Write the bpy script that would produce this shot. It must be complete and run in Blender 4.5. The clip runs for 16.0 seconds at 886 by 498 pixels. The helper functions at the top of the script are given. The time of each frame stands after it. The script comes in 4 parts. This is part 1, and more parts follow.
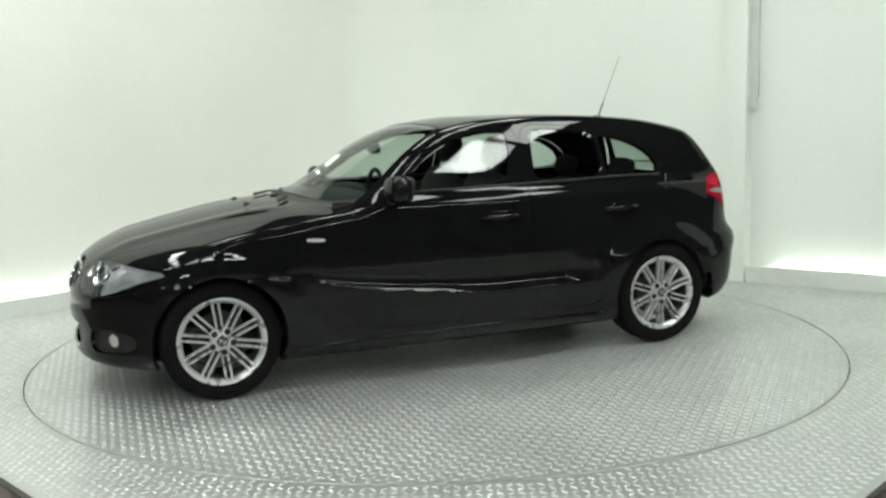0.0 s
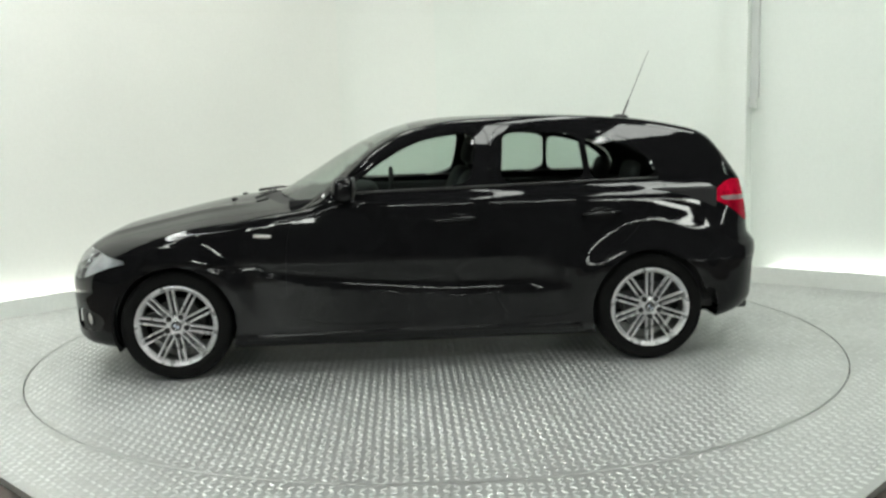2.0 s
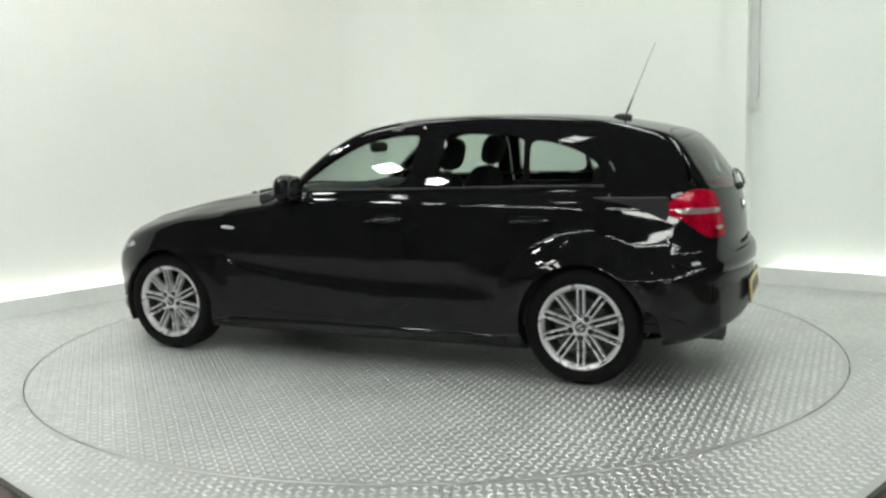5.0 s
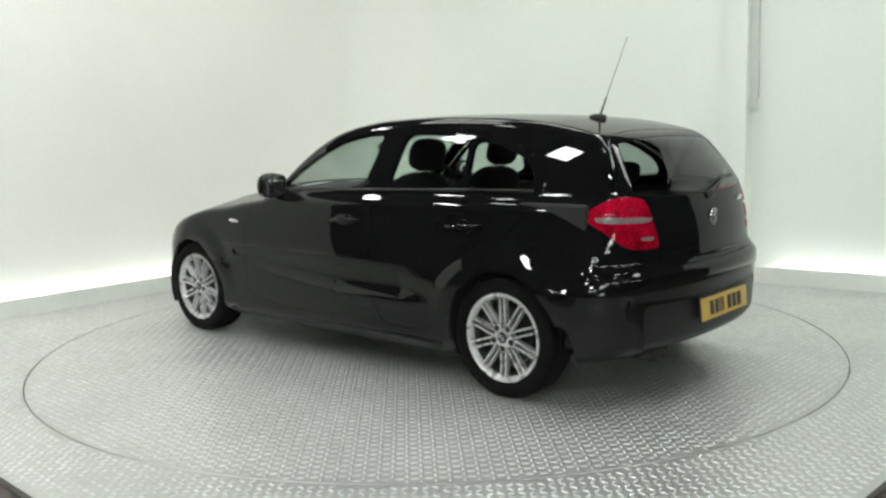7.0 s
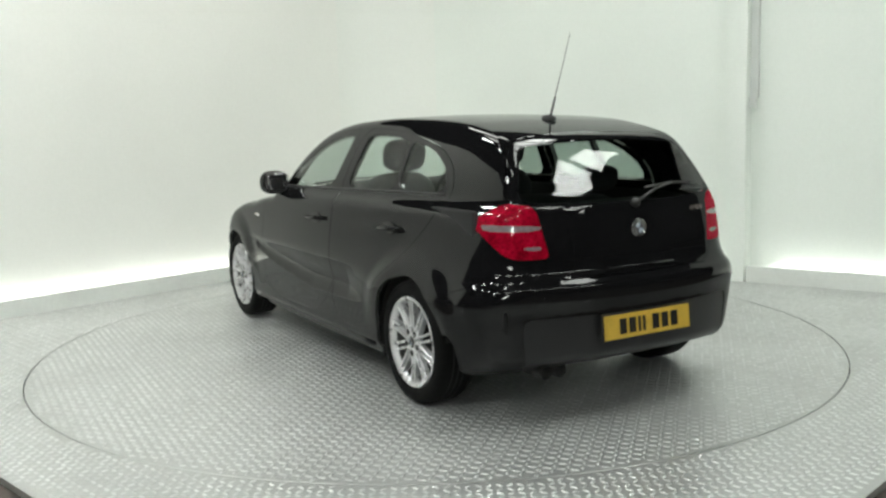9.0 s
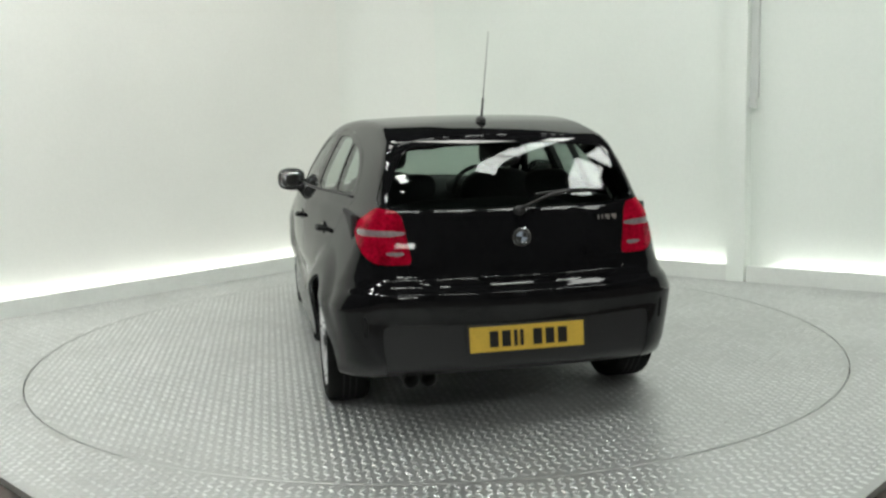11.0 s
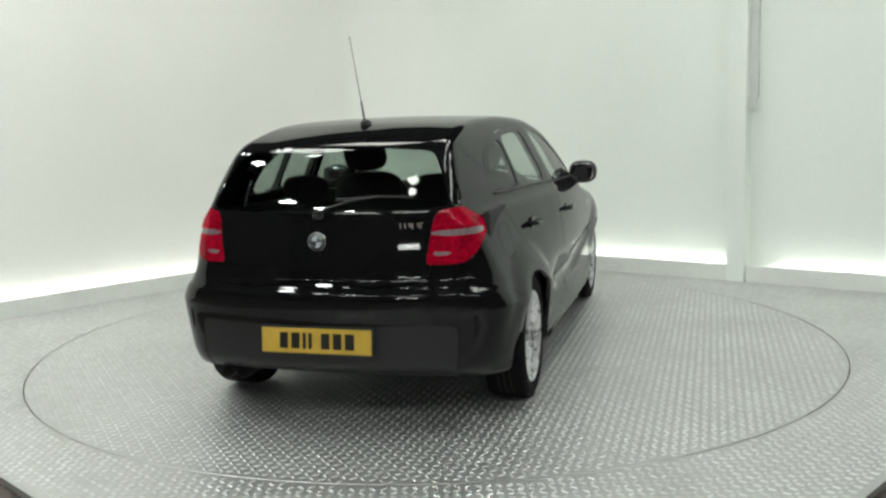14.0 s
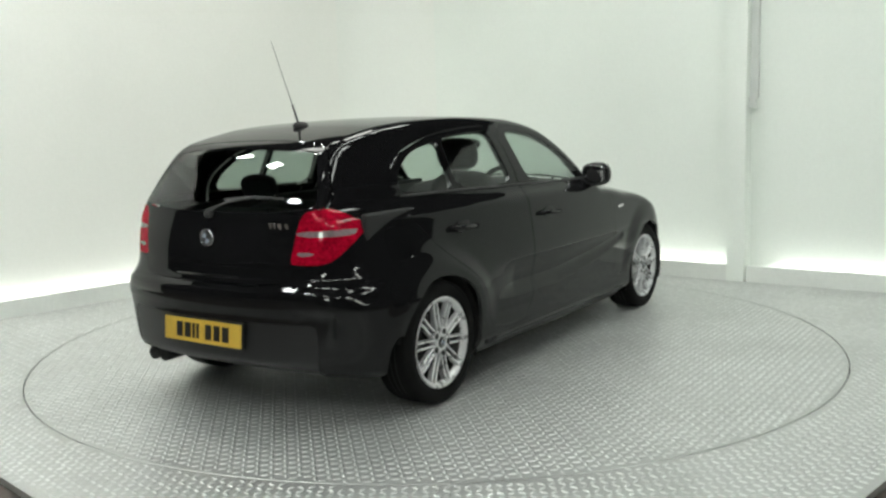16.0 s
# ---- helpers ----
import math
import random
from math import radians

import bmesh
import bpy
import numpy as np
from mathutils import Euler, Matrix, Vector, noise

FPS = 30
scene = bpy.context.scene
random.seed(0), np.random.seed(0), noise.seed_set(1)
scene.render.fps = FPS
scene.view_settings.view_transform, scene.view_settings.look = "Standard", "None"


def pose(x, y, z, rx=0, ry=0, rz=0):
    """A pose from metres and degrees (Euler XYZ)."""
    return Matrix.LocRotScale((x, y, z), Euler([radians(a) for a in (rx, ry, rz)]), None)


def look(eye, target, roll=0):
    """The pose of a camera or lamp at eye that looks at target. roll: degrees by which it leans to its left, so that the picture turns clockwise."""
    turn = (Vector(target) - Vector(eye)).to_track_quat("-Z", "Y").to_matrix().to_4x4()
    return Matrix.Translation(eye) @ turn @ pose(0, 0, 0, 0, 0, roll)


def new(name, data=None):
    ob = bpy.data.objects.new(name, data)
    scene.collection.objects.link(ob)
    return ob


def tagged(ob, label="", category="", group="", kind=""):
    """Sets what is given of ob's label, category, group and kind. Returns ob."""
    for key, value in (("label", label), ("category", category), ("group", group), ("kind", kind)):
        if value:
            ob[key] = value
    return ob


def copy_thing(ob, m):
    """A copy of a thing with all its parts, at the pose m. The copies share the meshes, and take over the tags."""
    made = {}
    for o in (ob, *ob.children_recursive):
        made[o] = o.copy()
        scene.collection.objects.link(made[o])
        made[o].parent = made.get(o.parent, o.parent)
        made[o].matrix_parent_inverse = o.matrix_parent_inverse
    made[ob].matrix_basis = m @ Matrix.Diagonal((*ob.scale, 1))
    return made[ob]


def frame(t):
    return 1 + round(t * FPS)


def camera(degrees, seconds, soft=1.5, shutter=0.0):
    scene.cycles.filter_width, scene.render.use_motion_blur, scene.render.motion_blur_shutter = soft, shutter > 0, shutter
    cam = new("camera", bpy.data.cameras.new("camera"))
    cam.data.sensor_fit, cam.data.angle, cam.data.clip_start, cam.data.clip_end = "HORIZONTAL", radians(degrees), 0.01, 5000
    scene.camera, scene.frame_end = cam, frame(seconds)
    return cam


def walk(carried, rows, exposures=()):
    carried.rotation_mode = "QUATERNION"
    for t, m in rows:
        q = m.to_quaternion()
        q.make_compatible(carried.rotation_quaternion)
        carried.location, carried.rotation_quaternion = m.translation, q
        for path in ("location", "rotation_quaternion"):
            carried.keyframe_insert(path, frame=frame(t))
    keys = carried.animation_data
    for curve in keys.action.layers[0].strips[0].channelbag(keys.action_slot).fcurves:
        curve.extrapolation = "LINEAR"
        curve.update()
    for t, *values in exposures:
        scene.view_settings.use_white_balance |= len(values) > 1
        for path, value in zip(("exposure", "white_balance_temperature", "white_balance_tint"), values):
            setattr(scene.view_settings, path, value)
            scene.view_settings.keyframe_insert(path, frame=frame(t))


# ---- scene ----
cam = camera(52.3, 16.0, soft=2.6)
EYE = look((0.0, -5.786, 1.365), (0.0559, 0.1588, 0.5529), -1.606)
walk(cam, [(0.0, EYE), (16.0, EYE)], [(0.0, 0.49, 6500, 3), (3.0, 0.47, 6500, 7), (9.0, 0.42, 6500, 7), (12.5, 0.25, 6500, 9), (16.0, 0.39, 6500, 6)])

# ---- world and light ----
world = bpy.data.worlds.new("hall_dark")
scene.world = world
world.use_nodes = True
world.node_tree.nodes["Background"].inputs[0].default_value = (0.9, 1.0, 0.93, 1)
world.node_tree.nodes["Background"].inputs[1].default_value = 0.02
STRIP_GLOW = 5.5
PANEL_GLOW = 10.0
BACK_GLOW = 6.8
FLOOD_GLOW = 75.0
BANK_GLOW = 20.0


# ---- materials ----
def material(name, color, rough=0.5, metal=0.0, coat=0.0, spec=0.5, grain=0.0, grain_scale=60.0, stain=0.0, stain_scale=2.0, bump=0.0, bump_scale=200.0, rough_var=0.0, rand=0.0):
    m = bpy.data.materials.new(name)
    m.use_nodes = True
    nt = m.node_tree
    b = nt.nodes["Principled BSDF"]
    b.inputs["Base Color"].default_value = (*color, 1)
    b.inputs["Roughness"].default_value = rough
    b.inputs["Metallic"].default_value = metal
    b.inputs["Specular IOR Level"].default_value = spec
    b.inputs["Coat Weight"].default_value = coat
    b.inputs["Coat IOR"].default_value = 1.42
    b.inputs["Coat Roughness"].default_value = 0.02
    coord = nt.nodes.new("ShaderNodeTexCoord")

    def tex(scale, detail=4):
        n = nt.nodes.new("ShaderNodeTexNoise")
        n.inputs["Scale"].default_value = scale
        n.inputs["Detail"].default_value = detail
        nt.links.new(coord.outputs["Object"], n.inputs["Vector"])
        return n.outputs["Fac"]

    def span(fac, lo, hi):
        n = nt.nodes.new("ShaderNodeMapRange")
        n.inputs["From Min"].default_value = 0.3
        n.inputs["From Max"].default_value = 0.7
        n.inputs["To Min"].default_value = lo
        n.inputs["To Max"].default_value = hi
        nt.links.new(fac, n.inputs["Value"])
        return n.outputs["Result"]

    value = None

    def times(a, b_):
        if a is None:
            return b_
        n = nt.nodes.new("ShaderNodeMath")
        n.operation = "MULTIPLY"
        nt.links.new(a, n.inputs[0])
        nt.links.new(b_, n.inputs[1])
        return n.outputs[0]

    if grain:
        value = times(value, span(tex(grain_scale), 1 - grain, 1 + grain))
    if stain:
        value = times(value, span(tex(stain_scale, 6), 1 - stain, 1 + stain))
    if rand:
        info = nt.nodes.new("ShaderNodeNewGeometry")
        n = nt.nodes.new("ShaderNodeMapRange")
        n.inputs["To Min"].default_value = 1 - rand
        n.inputs["To Max"].default_value = 1 + rand
        nt.links.new(info.outputs["Random Per Island"], n.inputs["Value"])
        value = times(value, n.outputs["Result"])
    if value is not None:
        mix = nt.nodes.new("ShaderNodeVectorMath")
        mix.operation = "SCALE"
        mix.inputs[0].default_value = color
        nt.links.new(value, mix.inputs["Scale"])
        nt.links.new(mix.outputs[0], b.inputs["Base Color"])
    if rough_var:
        nt.links.new(span(tex(stain_scale * 2.3, 6), max(rough - rough_var, 0.02), rough + rough_var), b.inputs["Roughness"])
    if bump:
        bn = nt.nodes.new("ShaderNodeBump")
        bn.inputs["Strength"].default_value = bump
        bn.inputs["Distance"].default_value = 0.002
        nt.links.new(tex(bump_scale, 3), bn.inputs["Height"])
        nt.links.new(bn.outputs["Normal"], b.inputs["Normal"])
    return m


def glowing(name, color, strength):
    m = material(name, color, 0.5)
    b = m.node_tree.nodes["Principled BSDF"]
    b.inputs["Emission Color"].default_value = (*color, 1)
    b.inputs["Emission Strength"].default_value = strength
    return m


def glass(name, tint, gloss=0.06):
    m = bpy.data.materials.new(name)
    m.use_nodes = True
    nt = m.node_tree
    nt.nodes.remove(nt.nodes["Principled BSDF"])
    tr = nt.nodes.new("ShaderNodeBsdfTransparent")
    tr.inputs[0].default_value = (*tint, 1)
    gl = nt.nodes.new("ShaderNodeBsdfGlossy")
    gl.inputs["Roughness"].default_value = 0.01
    lw = nt.nodes.new("ShaderNodeLayerWeight")
    lw.inputs["Blend"].default_value = 0.5
    pw = nt.nodes.new("ShaderNodeMath")
    pw.operation = "POWER"
    pw.inputs[1].default_value = 5.0
    nt.links.new(lw.outputs["Facing"], pw.inputs[0])
    fr = nt.nodes.new("ShaderNodeMath")
    fr.operation = "MULTIPLY_ADD"
    fr.inputs[1].default_value = 1.0 - gloss
    fr.inputs[2].default_value = gloss
    nt.links.new(pw.outputs[0], fr.inputs[0])
    mx = nt.nodes.new("ShaderNodeMixShader")
    nt.links.new(fr.outputs[0], mx.inputs[0])
    nt.links.new(tr.outputs[0], mx.inputs[1])
    nt.links.new(gl.outputs[0], mx.inputs[2])
    nt.links.new(mx.outputs[0], nt.nodes["Material Output"].inputs[0])
    return m


PAINT = material("black_metallic_paint", (0.0075, 0.0075, 0.0082), 0.35, coat=0.75, spec=0.0, grain=0.12, grain_scale=900, stain=0.1, stain_scale=3, rough_var=0.03)
PLASTIC = material("black_plastic", (0.018, 0.018, 0.018), 0.5, grain=0.15, grain_scale=300, stain=0.1, bump=0.1)
DARKGREY = material("dark_grey_bumper_plastic", (0.013, 0.013, 0.014), 0.42, grain=0.12, grain_scale=250, stain=0.12, bump=0.08)
RUBBER = material("tyre_rubber", (0.006, 0.006, 0.006), 0.8, spec=0.12, grain=0.2, grain_scale=120, stain=0.2, stain_scale=8, bump=0.2)
ALLOY = material("silver_alloy", (0.62, 0.62, 0.63), 0.30, metal=0.55, grain=0.04, stain=0.08, stain_scale=9, rough_var=0.06)
STEEL = material("brushed_disc_steel", (0.07, 0.07, 0.07), 0.45, metal=1.0, grain=0.2, grain_scale=80, stain=0.2, stain_scale=12)
CHROME = material("chrome", (0.75, 0.75, 0.76), 0.08, metal=1.0)
# alloy darkened in its colour for the shade behind the spokes
BARREL_SHADE = material("shade_darkened_alloy", (0.075, 0.073, 0.070), 0.6, metal=0.2, grain=0.2, grain_scale=120, stain=0.3, stain_scale=14)
REDLENS = material("red_lamp_lens", (0.34, 0.003, 0.020), 0.15, coat=0.35, spec=0.0, grain=0.35, grain_scale=70, stain=0.35, stain_scale=12, bump=0.12, bump_scale=120)
CLEARLENS = material("clear_lamp_strip", (0.24, 0.19, 0.20), 0.15, coat=1.0, grain=0.2, grain_scale=70)
REPEATER = material("clear_repeater_lens", (0.62, 0.60, 0.58), 0.12, coat=1.0, grain=0.1, grain_scale=120)
REFLECTOR = material("headlamp_reflector", (0.70, 0.70, 0.72), 0.22, metal=0.5, stain=0.3, stain_scale=14)
CABIN = material("dark_cabin_trim", (0.016, 0.016, 0.017), 0.75, grain=0.15, grain_scale=200, stain=0.15, stain_scale=5)
CLOTH = material("charcoal_seat_cloth", (0.022, 0.022, 0.024), 0.9, grain=0.25, grain_scale=400, stain=0.15, stain_scale=6)
YELLOW = material("yellow_plate", (0.62, 0.41, 0.06), 0.35, coat=0.3, grain=0.05, stain=0.08, stain_scale=12)
INK = material("black_ink", (0.01, 0.01, 0.01), 0.4)
BADGE_BLUE = material("badge_pale_blue", (0.35, 0.4, 0.48), 0.2, coat=1.0)
GLASS = glass("clear_car_glass", (0.72, 0.79, 0.75))
REARGLASS = glass("tinted_rear_glass", (0.50, 0.57, 0.53))
LENS = glass("headlamp_lens", (0.85, 0.87, 0.88))
# wall colours hold the light's tint: west warmer, north greener, cove between
WALL = material("white_wall_paint", (0.79, 0.795, 0.755), 0.85, grain=0.015, grain_scale=40, stain=0.025, stain_scale=0.8, bump=0.05, bump_scale=90)
WALL_GREEN_LIGHT = material("white_wall_green_light_tint", (0.757, 0.795, 0.750), 0.85, grain=0.015, grain_scale=40, stain=0.03, stain_scale=0.8, bump=0.05, bump_scale=90)
WALL_COVE = material("white_cove_mid_light_tint", (0.775, 0.795, 0.753), 0.85, grain=0.015, grain_scale=40, stain=0.025, stain_scale=0.8, bump=0.05, bump_scale=90)
PLINTH = material("white_plinth_board", (0.68, 0.7, 0.67), 0.6, grain=0.03, grain_scale=30, stain=0.06, stain_scale=2.5)
PLATE = material("aluminium_tread_plate", (0.48, 0.49, 0.48), 0.38, metal=0.72, grain=0.06, grain_scale=55, stain=0.06, stain_scale=1.3, rough_var=0.03)
TREAD = material("worn_tread_bars", (0.60, 0.61, 0.60), 0.5, metal=0.4, stain=0.12, stain_scale=1.5, rand=0.14, rough_var=0.08)
HOUSING = material("dark_lamp_housing", (0.06, 0.06, 0.065), 0.35, metal=0.3, grain=0.15, grain_scale=90, stain=0.2)
# near-black for shade in gaps, holes and grooves; wheel housings use it too
PIT = material("gap_shade_and_liner_black", (0.012, 0.012, 0.012), 0.9)
BROWN = material("dark_brown_hall_floor", (0.085, 0.07, 0.06), 0.7, grain=0.15, grain_scale=20, stain=0.2, stain_scale=1.5)
HALL = material("dark_hall_cladding", (0.035, 0.037, 0.036), 0.8, grain=0.1, grain_scale=3, stain=0.2, stain_scale=0.4)
GREYBOX = material("grey_conduit", (0.66, 0.68, 0.66), 0.5, stain=0.08)
STRIP = glowing("white_led_strip", (1.0, 1.0, 0.97), STRIP_GLOW)
PANEL = glowing("white_light_panel", (0.97, 1.0, 0.96), PANEL_GLOW)
BANK = glowing("white_bank_light", (0.97, 1.0, 0.95), BANK_GLOW)
BACK_FILL = glowing("white_back_fill", (1.0, 1.0, 0.95), BACK_GLOW)
FLOOD = glowing("white_floodlight_glass", (0.97, 1.0, 0.97), FLOOD_GLOW)


# ---- mesh helpers ----
def mesh_object(name, data, mat, parent=None, label="", smooth=False):
    ob = new(name, data)
    if mat is not None:
        data.materials.append(mat)
    if smooth:
        data.polygons.foreach_set("use_smooth", [True] * len(data.polygons))
    if parent is not None:
        ob.parent = parent
    if label:
        ob["label"] = label
    return ob


def part(name, bm, mat, parent=None, label="", smooth=False):
    data = bpy.data.meshes.new(name)
    bmesh.ops.recalc_face_normals(bm, faces=bm.faces)
    bm.to_mesh(data)
    bm.free()
    return mesh_object(name, data, mat, parent, label, smooth)


def box(size, at=(0, 0, 0), bevel=0.0, turn=None, bm=None):
    bm = bm or bmesh.new()
    made = bmesh.ops.create_cube(bm, size=1.0)["verts"]
    m = Matrix.Translation(at) @ (turn or Matrix.Identity(4)) @ Matrix.Diagonal((*size, 1))
    bmesh.ops.transform(bm, matrix=m, verts=made)
    if bevel:
        edges = list({e for v in made for e in v.link_edges})
        bmesh.ops.bevel(bm, geom=edges, offset=bevel, segments=3, profile=0.5, affect="EDGES", clamp_overlap=True)
    return bm


def lathe(profile, steps=48, bm=None, turn=None):
    """A ring of the profile (radius, along y) round the y axis."""
    bm = bm or bmesh.new()
    rings = []
    for i in range(steps):
        a = 2 * math.pi * i / steps
        rings.append([bm.verts.new((r * math.cos(a), h, r * math.sin(a))) for r, h in profile])
    for i in range(steps):
        a, b = rings[i], rings[(i + 1) % steps]
        for j in range(len(profile) - 1):
            bm.faces.new((a[j], a[j + 1], b[j + 1], b[j]))
    if turn is not None:
        bmesh.ops.transform(bm, matrix=turn, verts=[v for r in rings for v in r])
    return bm


def tube(points, radius, sides=8, bm=None, taper=1.0):
    bm = bm or bmesh.new()
    pts = [Vector(q) for q in points]
    rings = []
    for i, q in enumerate(pts):
        d = (pts[min(i + 1, len(pts) - 1)] - pts[max(i - 1, 0)]).normalized()
        a = d.orthogonal().normalized()
        b = d.cross(a)
        if rings:
            a = (last_a - d * last_a.dot(d)).normalized()
            b = d.cross(a)
        last_a = a
        r = radius * (1 + (taper - 1) * i / max(len(pts) - 1, 1))
        rings.append([bm.verts.new(q + r * (math.cos(2 * math.pi * k / sides) * a + math.sin(2 * math.pi * k / sides) * b)) for k in range(sides)])
    for r0, r1 in zip(rings, rings[1:]):
        for k in range(sides):
            bm.faces.new((r0[k], r0[(k + 1) % sides], r1[(k + 1) % sides], r1[k]))
    bm.faces.new(rings[0][::-1])
    bm.faces.new(rings[-1])
    return bm


def ellipsoid(size, at, turn=None, power=2.0, bm=None, u=24, v=14):
    """A rounded block: a superellipsoid of the given half sizes."""
    bm = bm or bmesh.new()

    def s(w, e):
        return math.copysign(abs(w) ** e, w)

    e = 2.0 / power
    m = Matrix.Translation(at) @ (turn or Matrix.Identity(4))
    rows_ = []
    for j in range(1, v):
        f = math.pi * (j / v - 0.5)
        rows_.append([bm.verts.new(m @ Vector((size[0] * s(math.cos(f), e) * s(math.cos(2 * math.pi * i / u), e), size[1] * s(math.cos(f), e) * s(math.sin(2 * math.pi * i / u), e), size[2] * s(math.sin(f), e)))) for i in range(u)])
    lo, hi = bm.verts.new(m @ Vector((0, 0, -size[2]))), bm.verts.new(m @ Vector((0, 0, size[2])))
    for a, b in zip(rows_, rows_[1:]):
        for i in range(u):
            bm.faces.new((a[i], a[(i + 1) % u], b[(i + 1) % u], b[i]))
    for i in range(u):
        bm.faces.new((lo, rows_[0][(i + 1) % u], rows_[0][i]))
        bm.faces.new((hi, rows_[-1][i], rows_[-1][(i + 1) % u]))
    return bm


# ---- the booth ----
CORNER = Vector((-0.457, 3.956, 0))
ALONG_W = Vector((-0.690, -0.724, 0)).normalized()
ALONG_N = Vector((0.795, -0.606, 0)).normalized()
OUT_W = Vector((ALONG_W.y, -ALONG_W.x, 0)) * 1.0
OUT_N = Vector((-ALONG_N.y, ALONG_N.x, 0)) * 1.0
if OUT_W.dot(CORNER) < 0:
    OUT_W = -OUT_W
if OUT_N.dot(CORNER) < 0:
    OUT_N = -OUT_N
PLATE_CORNERS = [(0.112, -4.104), (4.474, 0.197), (-0.457, 3.956), (-4.170, 0.060)]
DISC = 2.465


def slab_along(origin, along, out, s0, s1, o0, o1, z0, z1, bm=None):
    """A straight block that runs beside a wall: s along it, o outwards from the plinth's face."""
    bm = bm or bmesh.new()
    vs = []
    for z in (z0, z1):
        for s, o in ((s0, o0), (s1, o0), (s1, o1), (s0, o1)):
            q = origin + along * s + out * o
            vs.append(bm.verts.new((q.x, q.y, z)))
    for f in ((0, 1, 2, 3), (4, 5, 6, 7), (0, 1, 5, 4), (1, 2, 6, 5), (2, 3, 7, 6), (3, 0, 4, 7)):
        bm.faces.new([vs[i] for i in f])
    return bm


WALL_TOP = 3.4
# the corner of the walls behind the plinths
w1 = part("wall_west", slab_along(CORNER, ALONG_W, OUT_W, -0.4, 6.6, 0.12, 0.24, 0.0, WALL_TOP), WALL)
tagged(w1, "smooth white painted studio wall lit from its foot", "wall", kind="structure")
w2 = part("wall_north", slab_along(CORNER, ALONG_N, OUT_N, -0.125, 7.4, 0.12, 0.24, 0.0, WALL_TOP), WALL_GREEN_LIGHT)
tagged(w2, "smooth white studio wall with the greenish light put in its colour", "wall", kind="structure")


def cove(radius):
    """A rounded upright that eases one wall into the other."""
    foot = CORNER + OUT_W * 0.12
    den = ALONG_W.x * ALONG_N.y - ALONG_W.y * ALONG_N.x
    gap = CORNER + OUT_N * 0.12 - foot
    meet = foot + ALONG_W * ((gap.x * ALONG_N.y - gap.y * ALONG_N.x) / den)
    half_angle = ALONG_W.angle(ALONG_N) / 2
    inward = (ALONG_W + ALONG_N).normalized()
    centre = meet + inward * (radius / math.sin(half_angle))
    first_, last_ = math.atan2(OUT_W.y, OUT_W.x), math.atan2(OUT_N.y, OUT_N.x)
    if first_ < last_:
        first_ += 2 * math.pi
    bm = bmesh.new()
    cols = []
    for i in range(25):
        a = first_ + (last_ - first_) * i / 24
        face = centre + Vector((math.cos(a), math.sin(a), 0)) * (radius - 0.002)
        cols.append([bm.verts.new((face.x, face.y, z)) for z in (0.0, WALL_TOP - 0.01)])
    for a, b in zip(cols, cols[1:]):
        bm.faces.new((a[0], a[1], b[1], b[0]))
    rim = [bm.verts.new(c[1].co + Vector((0, 0, 0.001))) for c in cols]
    bm.faces.new([bm.verts.new((meet.x, meet.y, WALL_TOP - 0.009))] + rim)
    return bm


cv = part("wall_cove", cove(0.75), WALL_COVE, smooth=True)
tagged(cv, "rounded white corner between the studio walls", "wall", kind="structure")
p1 = part("plinth_west", slab_along(CORNER, ALONG_W, OUT_W, 0.0, 6.6, 0.0, 0.02, 0.0, 0.135), PLINTH)
tagged(p1, "low white plinth board that hides the light strip", "plinth", kind="structure")
p2 = part("plinth_north", slab_along(CORNER, ALONG_N, OUT_N, 0.0, 3.67, 0.0, 0.02, 0.0, 0.135), PLINTH)
tagged(p2, "low white plinth board that hides the light strip", "plinth", kind="structure")
p3 = part("plinth_north_end", slab_along(CORNER, ALONG_N, OUT_N, 3.84, 7.4, 0.0, 0.02, 0.0, 0.135), PLINTH)
tagged(p3, "low white plinth board beside the post", "plinth", kind="structure")
for along, out, s0, s1 in ((ALONG_W, OUT_W, 0.15, 6.5), (ALONG_N, OUT_N, 0.1, 3.67), (ALONG_N, OUT_N, 4.04, 7.3)):
    ob = part("light_strip", slab_along(CORNER, along, out, s0, s1, 0.045, 0.085, 0.05, 0.075), STRIP)
    tagged(ob, "glowing white light strip in the trough behind the plinth", "light strip", "strips at the foot of the walls")
post = new("wall_post")
tagged(post, "white painted post standing before the studio wall", "post", kind="structure")
part("shaft", slab_along(CORNER, ALONG_N, OUT_N, 3.68, 3.825, -0.025, 0.118, 0.0, WALL_TOP), WALL_GREEN_LIGHT, post)
conduit = new("wall_conduit")
tagged(conduit, "grey cable trunking with a small box, widened for the shade beside it", "conduit")
# wider than the cable run: its grey also stands for the post's shaded side
part("trunking", slab_along(CORNER, ALONG_N, OUT_N, 3.828, 3.885, 0.07, 0.118, 1.52, WALL_TOP), GREYBOX, conduit)
part("junction_box", slab_along(CORNER, ALONG_N, OUT_N, 3.828, 3.876, 0.045, 0.085, 1.44, 1.53), GREYBOX, conduit)

# fixed tread plate round the turntable
PC = [Vector((*c, 0)) for c in PLATE_CORNERS]


def edge_reach(a):
    d = Vector((math.cos(a), math.sin(a), 0))
    best = 99.0
    for i in range(4):
        p0, p1_ = PC[i], PC[(i + 1) % 4]
        e = p1_ - p0
        den = d.x * e.y - d.y * e.x
        if abs(den) > 1e-9:
            s = (p0.x * e.y - p0.y * e.x) / den
            k = (p0.x * d.y - p0.y * d.x) / den
            if s > 0 and -1e-6 <= k <= 1 + 1e-6:
                best = min(best, s)
    return best


